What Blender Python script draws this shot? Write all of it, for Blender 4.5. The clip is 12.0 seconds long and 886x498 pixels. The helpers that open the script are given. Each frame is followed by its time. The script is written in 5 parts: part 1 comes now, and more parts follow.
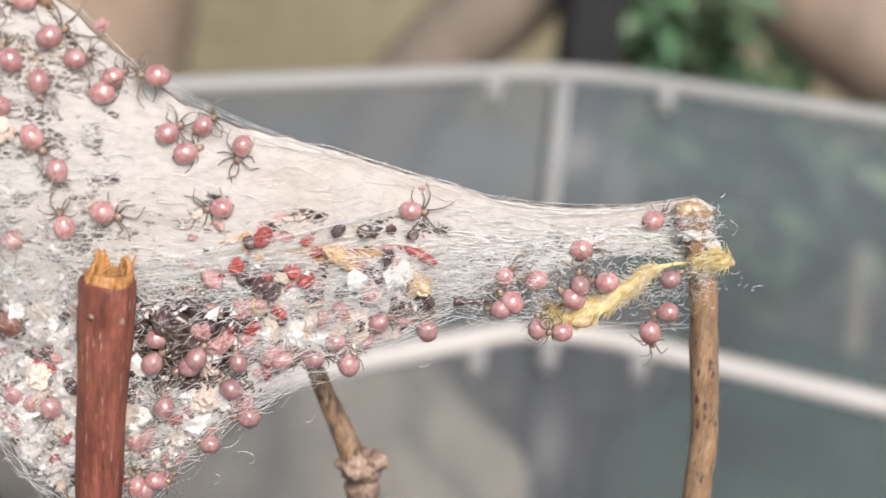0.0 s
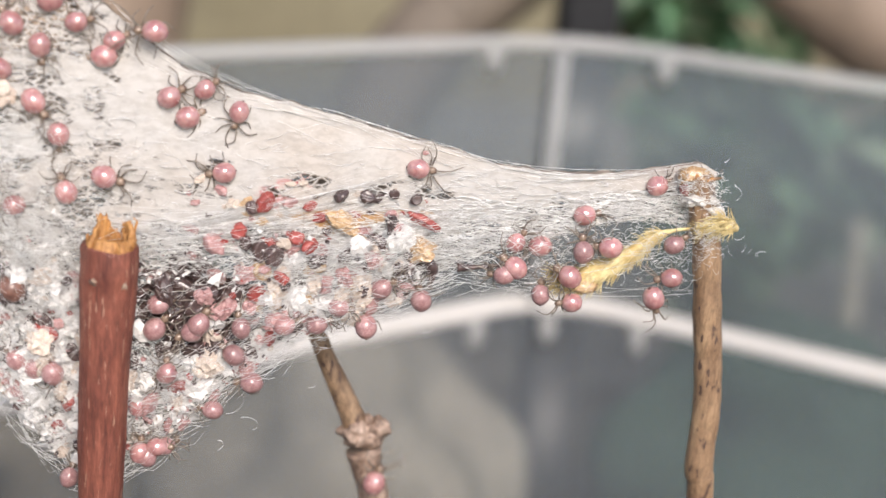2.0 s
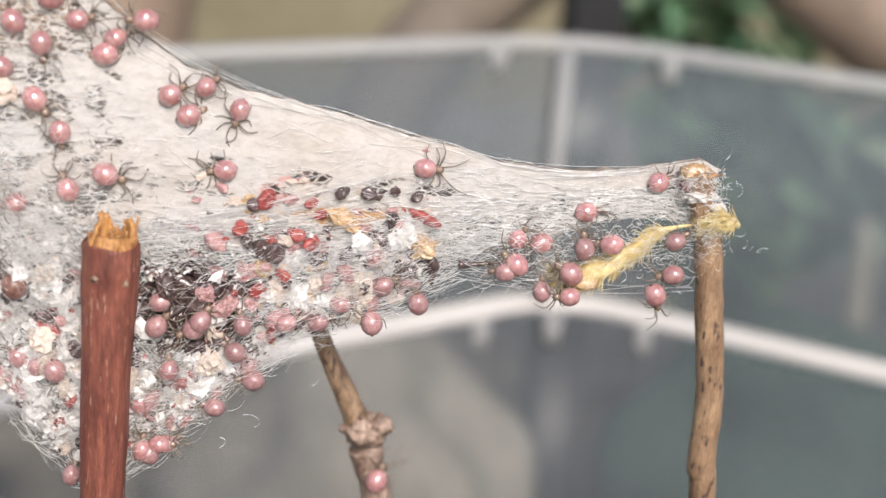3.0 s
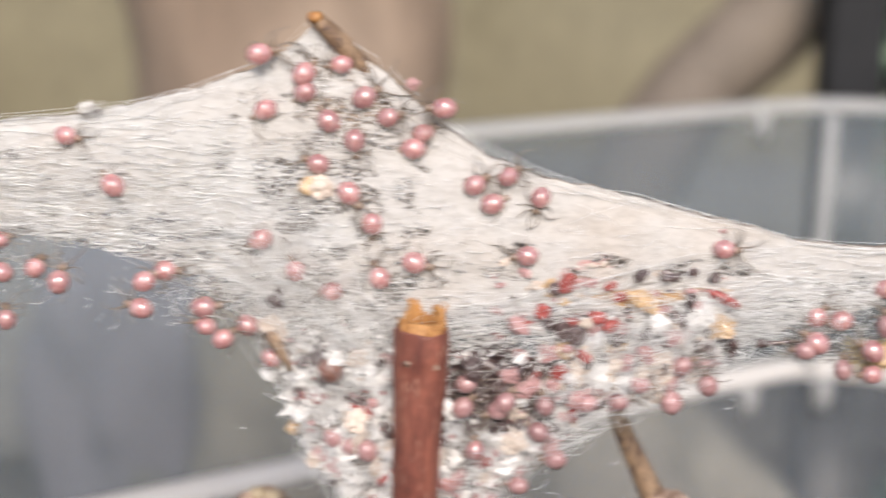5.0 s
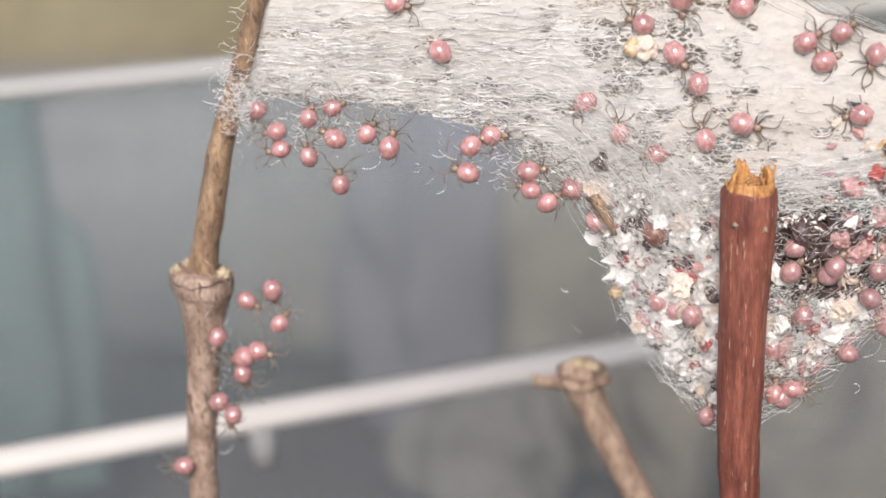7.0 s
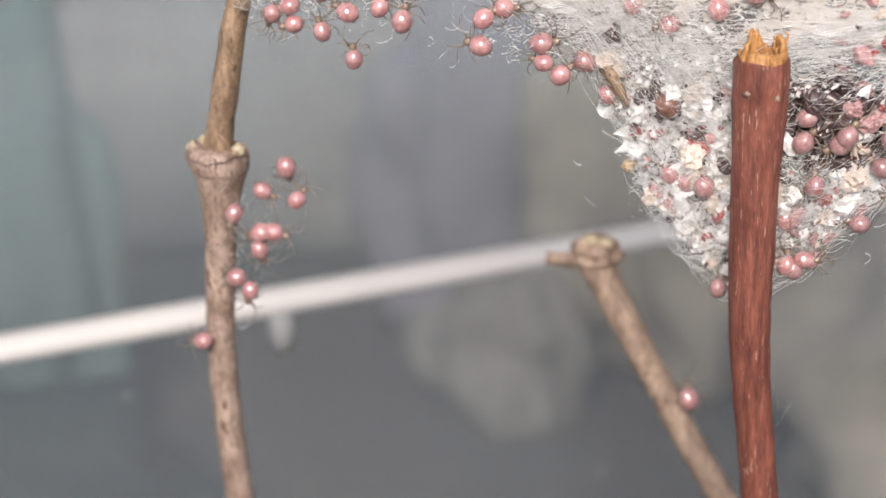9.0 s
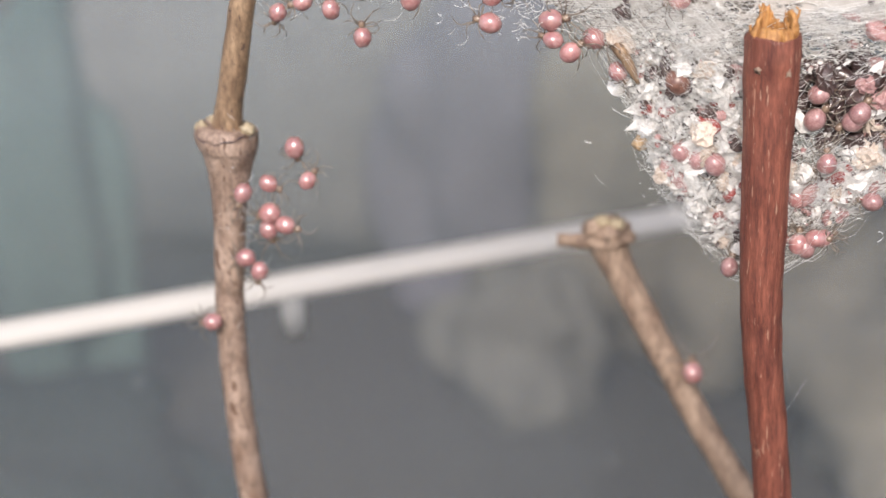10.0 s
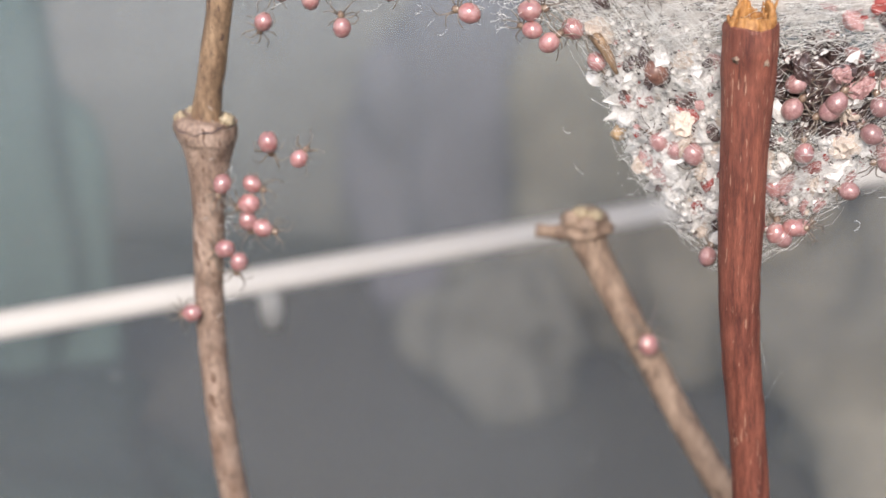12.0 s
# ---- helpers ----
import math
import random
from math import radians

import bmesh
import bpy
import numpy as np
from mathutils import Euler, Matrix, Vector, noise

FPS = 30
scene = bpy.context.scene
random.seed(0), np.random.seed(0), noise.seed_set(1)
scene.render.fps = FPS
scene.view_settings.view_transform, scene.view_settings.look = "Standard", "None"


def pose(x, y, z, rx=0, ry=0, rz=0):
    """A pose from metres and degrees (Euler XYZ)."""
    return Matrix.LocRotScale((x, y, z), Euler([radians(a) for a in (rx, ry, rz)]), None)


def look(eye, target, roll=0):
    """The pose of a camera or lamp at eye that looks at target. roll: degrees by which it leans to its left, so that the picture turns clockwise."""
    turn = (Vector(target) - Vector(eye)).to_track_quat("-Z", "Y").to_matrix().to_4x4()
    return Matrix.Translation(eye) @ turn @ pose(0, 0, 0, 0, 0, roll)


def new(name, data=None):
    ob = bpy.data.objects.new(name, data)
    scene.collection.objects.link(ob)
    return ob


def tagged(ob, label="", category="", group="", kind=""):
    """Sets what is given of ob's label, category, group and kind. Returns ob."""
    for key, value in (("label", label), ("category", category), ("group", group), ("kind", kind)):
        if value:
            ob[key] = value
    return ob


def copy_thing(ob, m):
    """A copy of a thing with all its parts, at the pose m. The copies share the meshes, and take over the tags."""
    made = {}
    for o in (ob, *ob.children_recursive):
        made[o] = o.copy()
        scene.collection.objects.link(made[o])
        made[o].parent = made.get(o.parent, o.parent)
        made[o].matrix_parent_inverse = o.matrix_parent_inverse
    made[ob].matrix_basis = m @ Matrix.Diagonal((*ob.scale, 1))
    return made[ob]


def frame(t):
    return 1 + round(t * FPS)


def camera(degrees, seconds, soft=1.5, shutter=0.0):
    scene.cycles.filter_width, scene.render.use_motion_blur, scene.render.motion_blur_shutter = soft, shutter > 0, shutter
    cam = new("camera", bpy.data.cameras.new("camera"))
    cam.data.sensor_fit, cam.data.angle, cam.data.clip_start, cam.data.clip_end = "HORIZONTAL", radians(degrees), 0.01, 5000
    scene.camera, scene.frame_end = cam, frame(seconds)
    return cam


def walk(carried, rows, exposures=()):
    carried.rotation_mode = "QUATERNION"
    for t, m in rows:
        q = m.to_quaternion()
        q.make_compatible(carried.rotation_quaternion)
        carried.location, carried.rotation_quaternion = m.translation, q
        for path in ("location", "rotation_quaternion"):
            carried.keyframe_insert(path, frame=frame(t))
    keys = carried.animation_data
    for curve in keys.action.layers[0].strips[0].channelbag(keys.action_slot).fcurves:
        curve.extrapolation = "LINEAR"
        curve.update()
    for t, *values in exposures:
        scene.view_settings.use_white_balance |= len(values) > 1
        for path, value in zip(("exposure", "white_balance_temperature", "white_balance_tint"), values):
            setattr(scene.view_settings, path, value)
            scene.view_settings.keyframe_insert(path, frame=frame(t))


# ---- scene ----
CM = 0.01          # all plan numbers below are centimetres


def cm(x, y, z):
    return Vector((x * CM, y * CM, z * CM))


# ---------------------------------------------------------------- camera
# seconds, eye x y z (cm), heading to the left, pitch, roll (degrees)
PATH = [
    (0, 1.101, -13.596, 4.528, -9.24, -15.30, 4.99),
    (0.5, 1.040, -13.565, 4.461, -8.92, -15.74, 4.84),
    (1, 1.087, -13.563, 4.467, -9.64, -16.00, 5.20),
    (1.5, 1.028, -13.550, 4.436, -10.10, -16.28, 5.44),
    (2, 1.028, -13.568, 4.393, -9.55, -16.17, 5.08),
    (2.5, 1.093, -13.577, 4.393, -9.16, -16.29, 4.83),
    (2.7, 1.108, -13.597, 4.350, -9.21, -16.09, 4.84),
    (4.3, 0.967, -13.609, 4.388, -7.83, -16.26, 4.53),
    (4.5, 0.895, -13.620, 4.440, -6.98, -15.67, 3.91),
    (4.7, 0.690, -13.700, 4.530, -5.22, -15.10, 3.06),
    (5, 0.390, -13.828, 4.661, 0.34, -14.37, 1.26),
    (5.5, 0.369, -13.888, 4.625, 5.85, -14.38, -0.89),
    (6, 0.145, -14.004, 4.472, 11.92, -14.75, -2.11),
    (6.5, 0.111, -14.038, 4.273, 12.94, -16.60, -2.06),
    (7, 0.068, -14.045, 4.144, 12.24, -17.49, -2.16),
    (7.5, 0.201, -14.054, 3.985, 12.06, -18.84, -2.19),
    (7.7, 0.256, -14.231, 4.008, 13.52, -20.37, -2.69),
    (9.3, 0.173, -14.251, 3.724, 13.28, -21.15, -2.78),
    (9.5, 0.209, -14.263, 3.642, 13.82, -20.85, -2.85),
    (10, 0.255, -14.221, 3.642, 14.06, -21.20, -3.07),
    (10.5, 0.257, -14.238, 3.636, 13.44, -21.29, -2.92),
    (11, 0.055, -14.331, 3.657, 13.40, -21.41, -2.53),
    (11.5, 0.109, -14.320, 3.585, 13.05, -21.40, -2.58),
    (12, 0.209, -14.303, 3.554, 12.96, -21.23, -2.78),
]

cam = camera(34, 12.0, soft=1.5, shutter=0.5)
cam.data.dof.use_dof = True
cam.data.dof.focus_distance = 0.143
cam.data.dof.aperture_fstop = 16


def sight(x, y, z, yaw, pitch, roll):
    a, b = radians(yaw), radians(pitch)
    eye = cm(x, y, z)
    ahead = Vector((-math.sin(a) * math.cos(b), math.cos(a) * math.cos(b), math.sin(b)))
    return look(eye, eye + ahead, roll)


walk(cam, [(t, sight(*row)) for t, *row in PATH], [(0, 0.36, 6600, 11.8), (12, 0.36, 6600, 11.8)])

# ---------------------------------------------------------------- light
world = bpy.data.worlds.new("world")
scene.world = world
world.use_nodes = True
wt = world.node_tree
sky = wt.nodes.new("ShaderNodeTexSky")
sky.sky_type = 'NISHITA'
sky.sun_disc = False
sky.sun_elevation, sky.sun_rotation = radians(36), radians(174)
wt.links.new(sky.outputs[0], wt.nodes["Background"].inputs[0])
wt.nodes["Background"].inputs[1].default_value = 0.15

sun = new("sun", bpy.data.lights.new("sun", "SUN"))
sun.data.energy, sun.data.angle, sun.data.color = 3.7, radians(26), (1.0, 0.92, 0.84)
sun.matrix_world = look((0.1, -0.95, 0.72), (0, 0, 0))


# ---------------------------------------------------------------- materials
def material(name):
    m = bpy.data.materials.new(name)
    m.use_nodes = True
    nt = m.node_tree
    return m, nt, nt.nodes["Principled BSDF"], nt.nodes["Material Output"]


def node(nt, kind, **inputs):
    n = nt.nodes.new(kind)
    for key, value in inputs.items():
        n.inputs[key.replace("_", " ")].default_value = value
    return n


def noise_tex(nt, scale, stretch=(1, 1, 1), detail=4.0, rough=0.6, coords="Object"):
    tc = nt.nodes.new("ShaderNodeTexCoord")
    mp = node(nt, "ShaderNodeMapping", Scale=stretch)
    tx = node(nt, "ShaderNodeTexNoise", Scale=scale, Detail=detail, Roughness=rough)
    nt.links.new(tc.outputs[coords], mp.inputs["Vector"])
    nt.links.new(mp.outputs[0], tx.inputs["Vector"])
    return tx.outputs[0]


def ramp(nt, source, *stops):
    r = nt.nodes.new("ShaderNodeValToRGB")
    el = r.color_ramp.elements
    while len(el) < len(stops):
        el.new(0.5)
    for e, (p, c) in zip(el, stops):
        e.position, e.color = p, (*c, 1) if len(c) == 3 else c
    nt.links.new(source, r.inputs[0])
    return r.outputs[0]


def mix_rgb(nt, fac, a, b, mode="MIX"):
    m = nt.nodes.new("ShaderNodeMix")
    m.data_type, m.blend_type = "RGBA", mode
    for value, slot in ((fac, 0), (a, 6), (b, 7)):
        if isinstance(value, (int, float)):
            m.inputs[slot].default_value = value
        elif isinstance(value, tuple):
            m.inputs[slot].default_value = (*value, 1)
        else:
            nt.links.new(value, m.inputs[slot])
    return m.outputs[2]


def bump(nt, bsdf, height, depth, strength=0.7):
    b = node(nt, "ShaderNodeBump", Strength=strength, Distance=depth)
    nt.links.new(height, b.inputs["Height"])
    nt.links.new(b.outputs[0], bsdf.inputs["Normal"])


def surface(name, dark, light, scale, roughness, stretch=(1, 1, 1), grain=None, grain_depth=0.00004, spots=None, coat=0.0,
            metal=0.0, vary=0.0, sss=0.0, grain_mix=0.35):
    """Two-scale procedural surface: broad blotches from dark to light, fine grain relief, optional spots (colour, scale, amount)."""
    m, nt, bsdf, out = material(name)
    broad = noise_tex(nt, scale, stretch)
    col = ramp(nt, broad, (0.32, dark), (0.68, light))
    fine = noise_tex(nt, grain or scale * 6, stretch, 5.0, 0.7)
    col = mix_rgb(nt, grain_mix, col, ramp(nt, fine, (0.36, (0.25, 0.25, 0.25)), (0.6, (1, 1, 1))), "MULTIPLY")
    if spots:
        colour, sscale, amount = spots
        s = ramp(nt, noise_tex(nt, sscale, stretch, 2.0, 0.5), (amount, (0, 0, 0)), (amount + 0.06, (1, 1, 1)))
        col = mix_rgb(nt, s, col, colour)
    if vary:
        info = nt.nodes.new("ShaderNodeObjectInfo")
        v = ramp(nt, info.outputs["Random"], (0.0, (1 - vary,) * 3), (1.0, (1, 1, 1)))
        col = mix_rgb(nt, 1.0, col, v, "MULTIPLY")
    nt.links.new(col, bsdf.inputs["Base Color"])
    bsdf.inputs["Roughness"].default_value = roughness
    bsdf.inputs["Metallic"].default_value = metal
    bsdf.inputs["Coat Weight"].default_value = coat
    bsdf.inputs["Coat Roughness"].default_value = 0.035
    bsdf.inputs["Coat IOR"].default_value = 2.0 if coat >= 0.9 else 1.5
    if sss:
        bsdf.inputs["Subsurface Weight"].default_value = sss
        bsdf.inputs["Subsurface Radius"].default_value = (0.0006, 0.0003, 0.0003)
        bsdf.inputs["Subsurface Scale"].default_value = 1.0
    bump(nt, bsdf, fine, grain_depth)
    return m


def silk_sheet(name, colour, through_amount=0.45, net=820):
    """Felted silk: fibres that let light through, gaps where the closeness of the weave is low."""
    m, nt, bsdf, out = material(name)
    dens = nt.nodes.new("ShaderNodeAttribute")
    dens.attribute_name = "closeness"
    fibre = noise_tex(nt, 240, (1, 1, 2.8), 7.0, 0.76)
    knots = noise_tex(nt, 640, (0.6, 1, 1.5), 4.0, 0.66)
    both = nt.nodes.new("ShaderNodeMath"); both.operation = "MULTIPLY_ADD"
    nt.links.new(knots, both.inputs[0]); both.inputs[1].default_value = 0.95
    nt.links.new(fibre, both.inputs[2])
    # a net of fibres round small lens-shaped holes
    tc = nt.nodes.new("ShaderNodeTexCoord")
    mp = node(nt, "ShaderNodeMapping", Scale=(1, 1, 2.3))
    nt.links.new(tc.outputs["Object"], mp.inputs["Vector"])
    sway = node(nt, "ShaderNodeTexNoise", Scale=500, Detail=3.0)
    nt.links.new(mp.outputs[0], sway.inputs["Vector"])
    shift = nt.nodes.new("ShaderNodeVectorMath"); shift.operation = "MULTIPLY_ADD"
    nt.links.new(sway.outputs["Color"], shift.inputs[0]); shift.inputs[1].default_value = (0.0016,) * 3
    nt.links.new(mp.outputs[0], shift.inputs[2])
    cells = node(nt, "ShaderNodeTexVoronoi", Scale=net)
    cells.feature = "DISTANCE_TO_EDGE"
    nt.links.new(shift.outputs[0], cells.inputs["Vector"])
    line = node(nt, "ShaderNodeMapRange")
    for slot, value in ((1, 0.03), (2, 0.16), (3, 1.0), (4, 0.0)):
        line.inputs[slot].default_value = value
    nt.links.new(cells.outputs["Distance"], line.inputs[0])
    cluster = noise_tex(nt, 330, (1, 1, 2.1), 3.5, 0.66)
    gate = nt.nodes.new("ShaderNodeMath"); gate.operation = "ADD"
    nt.links.new(cluster, gate.inputs[0]); nt.links.new(dens.outputs["Fac"], gate.inputs[1])
    held = nt.nodes.new("ShaderNodeMapRange")
    for slot, value in ((1, 0.4), (2, 0.7), (3, 0.0), (4, 0.95)):
        held.inputs[slot].default_value = value
    nt.links.new(gate.outputs[0], held.inputs[0])
    strand = nt.nodes.new("ShaderNodeMath"); strand.operation = "MULTIPLY"
    nt.links.new(line.outputs[0], strand.inputs[0]); nt.links.new(held.outputs[0], strand.inputs[1])
    mr = node(nt, "ShaderNodeMapRange")
    for slot, value in ((1, 1.1), (2, 1.2), (3, 0.0), (4, 0.985)):
        mr.inputs[slot].default_value = value
    nt.links.new(gate.outputs[0], mr.inputs[0])
    full = nt.nodes.new("ShaderNodeMath"); full.operation = "MAXIMUM"
    nt.links.new(mr.outputs[0], full.inputs[0]); nt.links.new(strand.outputs[0], full.inputs[1])
    relief = nt.nodes.new("ShaderNodeMath"); relief.operation = "MULTIPLY_ADD"
    nt.links.new(strand.outputs[0], relief.inputs[0]); relief.inputs[1].default_value = 0.35
    nt.links.new(both.outputs[0], relief.inputs[2])
    tone = ramp(nt, noise_tex(nt, 90, (1, 1, 1.5)), (0.35, tuple(c * 0.88 * k for c, k in zip(colour, (1, 0.98, 0.95)))), (0.65, colour))
    stain = ramp(nt, noise_tex(nt, 45, (1, 1, 1.6), 3.0), (0.5, (0, 0, 0)), (0.7, (0.6, 0.6, 0.6)))
    cream_tint = nt.nodes.new("ShaderNodeAttribute")
    cream_tint.attribute_name = "cream_tint"
    tone = mix_rgb(nt, cream_tint.outputs["Fac"], tone, tuple(c * k for c, k in zip(colour, (0.93, 0.895, 0.865))))
    tone = mix_rgb(nt, stain, tone, (0.54, 0.46, 0.39))
    tone = mix_rgb(nt, 1.0, tone, ramp(nt, noise_tex(nt, 1100, (0.7, 1, 1.4), 5.0, 0.7), (0.36, (0.82, 0.81, 0.8)), (0.58, (1.0, 1.0, 1.0))), "MULTIPLY")
    # resin and blood-red stains with their own ragged outlines
    blot = noise_tex(nt, 420, (1, 1, 2.2), 4.0, 0.7)
    for name_of, tint in (("resin", (0.5, 0.27, 0.09)), ("blood", (0.5, 0.12, 0.12))):
        at = nt.nodes.new("ShaderNodeAttribute")
        at.attribute_name = name_of
        both_of = nt.nodes.new("ShaderNodeMath"); both_of.operation = "ADD"
        nt.links.new(blot, both_of.inputs[0]); nt.links.new(at.outputs["Fac"], both_of.inputs[1])
        tone = mix_rgb(nt, ramp(nt, both_of.outputs[0], (0.86, (0, 0, 0)), (1.0, (0.85, 0.85, 0.85))), tone, tint)
    diff = nt.nodes.new("ShaderNodeBsdfDiffuse")
    trans = nt.nodes.new("ShaderNodeBsdfTranslucent")
    gloss = node(nt, "ShaderNodeBsdfGlossy", Roughness=0.4)
    for sh in (diff, trans):
        nt.links.new(tone, sh.inputs["Color"])
    b = node(nt, "ShaderNodeBump", Strength=0.1, Distance=0.00006)
    nt.links.new(relief.outputs[0], b.inputs["Height"])
    for sh in (diff, gloss):
        nt.links.new(b.outputs[0], sh.inputs["Normal"])
    m1 = node(nt, "ShaderNodeMixShader", Fac=through_amount)
    nt.links.new(diff.outputs[0], m1.inputs[1]); nt.links.new(trans.outputs[0], m1.inputs[2])
    m2 = node(nt, "ShaderNodeMixShader", Fac=0.015)
    nt.links.new(m1.outputs[0], m2.inputs[1]); nt.links.new(gloss.outputs[0], m2.inputs[2])
    clear = nt.nodes.new("ShaderNodeBsdfTransparent")
    m3 = nt.nodes.new("ShaderNodeMixShader")
    nt.links.new(full.outputs[0], m3.inputs[0])
    nt.links.new(clear.outputs[0], m3.inputs[1]); nt.links.new(m2.outputs[0], m3.inputs[2])
    nt.links.new(m3.outputs[0], out.inputs["Surface"])
    return m


def plastic(name, colour, clear_amount, roughness=0.35):
    """Milky polypropylene, partly see-through."""
    m, nt, bsdf, out = material(name)
    blotch = noise_tex(nt, 35, (1, 1, 1), 3.0)
    col = ramp(nt, blotch, (0.3, tuple(c * 0.9 for c in colour)), (0.7, colour))
    nt.links.new(col, bsdf.inputs["Base Color"])
    bsdf.inputs["Roughness"].default_value = roughness
    bump(nt, bsdf, noise_tex(nt, 400), 0.00005, 0.3)
    trans = nt.nodes.new("ShaderNodeBsdfTranslucent")
    nt.links.new(col, trans.inputs["Color"])
    m1 = node(nt, "ShaderNodeMixShader", Fac=0.4)
    nt.links.new(bsdf.outputs[0], m1.inputs[1]); nt.links.new(trans.outputs[0], m1.inputs[2])
    clear = nt.nodes.new("ShaderNodeBsdfTransparent")
    m2 = node(nt, "ShaderNodeMixShader", Fac=clear_amount)
    nt.links.new(m1.outputs[0], m2.inputs[1]); nt.links.new(clear.outputs[0], m2.inputs[2])
    nt.links.new(m2.outputs[0], out.inputs["Surface"])
    return m


RED_BARK = surface("red_bark", (0.115, 0.03, 0.021), (0.33, 0.108, 0.068), 1100, 0.6, (1, 1, 0.13), 6000, 0.00015,
                   spots=((0.4, 0.23, 0.16), 3600, 0.655), grain_mix=0.6)
PITH = surface("pith", (0.3, 0.125, 0.035), (0.56, 0.29, 0.1), 1500, 0.6, (1, 1, 0.4), 3000, 0.00008)
TWIG_BARK = surface("twig_bark", (0.17, 0.1, 0.058), (0.41, 0.275, 0.17), 700, 0.6, (1, 1, 0.4), 2600, 0.00018,
                    spots=((0.08, 0.046, 0.033), 1500, 0.6), grain_mix=0.65)
TAN_BARK = surface("tan_bark", (0.2, 0.115, 0.065), (0.44, 0.285, 0.165), 600, 0.5, (1, 1, 0.3), 3500, 0.00015,
                   spots=((0.07, 0.04, 0.03), 1900, 0.61), grain_mix=0.55, coat=0.1)
GREY_BARK = surface("grey_bark", (0.22, 0.145, 0.105), (0.46, 0.335, 0.25), 520, 0.75, (1, 1, 0.35), 2200, 0.00018,
                    spots=((0.09, 0.06, 0.045), 900, 0.64), grain_mix=0.65)
PINK_BARK = surface("pink_bark", (0.22, 0.14, 0.1), (0.53, 0.39, 0.31), 650, 0.6, (1, 1, 0.45), 2400, 0.00018,
                    spots=((0.13, 0.075, 0.05), 1300, 0.6), grain_mix=0.7)
CUT_WOOD = surface("cut_wood", (0.36, 0.28, 0.18), (0.54, 0.45, 0.31), 1200, 0.7, grain=3000)
YELLOW = surface("yellow_bristle", (0.58, 0.42, 0.16), (0.84, 0.72, 0.4), 900, 0.5, grain=3500)
SILK = surface("silk", (0.88, 0.87, 0.85), (0.96, 0.955, 0.945), 300, 0.25, grain=900, grain_depth=0.00001)
GREY_SILK = surface("grey_silk", (0.3, 0.28, 0.25), (0.55, 0.52, 0.48), 300, 0.4, grain=900, grain_depth=0.00001)
SHEET = silk_sheet("silk_sheet", (0.625, 0.618, 0.61), 0.2)
# same silk darkened: shade and debris inside the web put into its colour
SHADED_INNER = silk_sheet("shaded_inner_silk", (0.32, 0.28, 0.26), 0.3)
PINK = surface("pink_abdomen", (0.4, 0.17, 0.168), (0.6, 0.35, 0.335), 900, 0.5, grain=2600, grain_depth=0.000004, coat=1.0,
               vary=0.24, sss=0.5, grain_mix=0.22)
PINK.node_tree.nodes["Principled BSDF"].inputs["Specular IOR Level"].default_value = 0.12
MAUVE = surface("mauve_abdomen", (0.36, 0.175, 0.175), (0.54, 0.33, 0.32), 1300, 0.3, grain=5000, grain_depth=0.00002, coat=0.4, vary=0.35)
BROWN_BODY = surface("brown_abdomen", (0.12, 0.055, 0.04), (0.26, 0.13, 0.1), 1500, 0.4, grain=5000, coat=0.3)
HEAD = surface("spider_head", (0.11, 0.075, 0.055), (0.3, 0.21, 0.15), 1800, 0.35, grain=6000, grain_depth=0.00001, coat=0.3)
LEG = surface("spider_leg", (0.105, 0.086, 0.072), (0.26, 0.215, 0.175), 1400, 0.4, grain=6000, grain_depth=0.00001)
SPOT = surface("dark_spot", (0.06, 0.03, 0.03), (0.14, 0.06, 0.05), 2000, 0.4)
WHITE_BIT = surface("white_flake", (0.75, 0.72, 0.69), (0.92, 0.9, 0.88), 900, 0.22, grain=2600, grain_depth=0.00006, vary=0.15)
CREAM_BIT = surface("cream_flake", (0.6, 0.48, 0.4), (0.8, 0.69, 0.59), 1200, 0.55, grain=2600, vary=0.25)
RED_BIT = surface("red_flake", (0.32, 0.045, 0.04), (0.5, 0.11, 0.09), 900, 0.4, grain=3000, vary=0.3, coat=0.2)
DARK_BIT = surface("dark_shell", (0.035, 0.022, 0.022), (0.14, 0.085, 0.078), 1100, 0.3, grain=3500, coat=0.5, vary=0.3)
ROSE_BIT = surface("rose_husk", (0.4, 0.19, 0.19), (0.66, 0.42, 0.4), 1000, 0.5, grain=3000, vary=0.3)
AMBER_BIT = surface("amber_resin", (0.38, 0.22, 0.1), (0.7, 0.52, 0.33), 800, 0.35, grain=3000, coat=0.4)
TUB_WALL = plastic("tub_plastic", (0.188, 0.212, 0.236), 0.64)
# paler, less clear copy: the upper wall's brighter haze put into the colour
TUB_LIT_BAND = plastic("tub_lit_plastic", (0.225, 0.262, 0.285), 0.54)
TUB_LEDGE = plastic("tub_ledge_plastic", (0.8, 0.775, 0.75), 0.15, 0.45)
TUB_SPOT = plastic("water_mark", (0.42, 0.44, 0.45), 0.72, 0.45)
TUB_RIM = plastic("tub_rim_plastic", (0.6, 0.6, 0.59), 0.42, 0.45)
ROOM = surface("room_paint", (0.165, 0.142, 0.085), (0.212, 0.187, 0.122), 3, 0.85, grain=60, grain_depth=0.0004)
TABLE = surface("table_top", (0.2, 0.19, 0.18), (0.28, 0.268, 0.252), 6, 0.6, grain=90, grain_depth=0.0003)
MAT = surface("dark_mat", (0.1, 0.093, 0.084), (0.15, 0.14, 0.124), 12, 0.8, grain=200)
BLACK = surface("black_paint", (0.006, 0.006, 0.007), (0.013, 0.013, 0.015), 20, 0.8, grain=200)
LEAF = surface("leaf_green", (0.17, 0.32, 0.18), (0.3, 0.5, 0.3), 30, 0.45, grain=300)
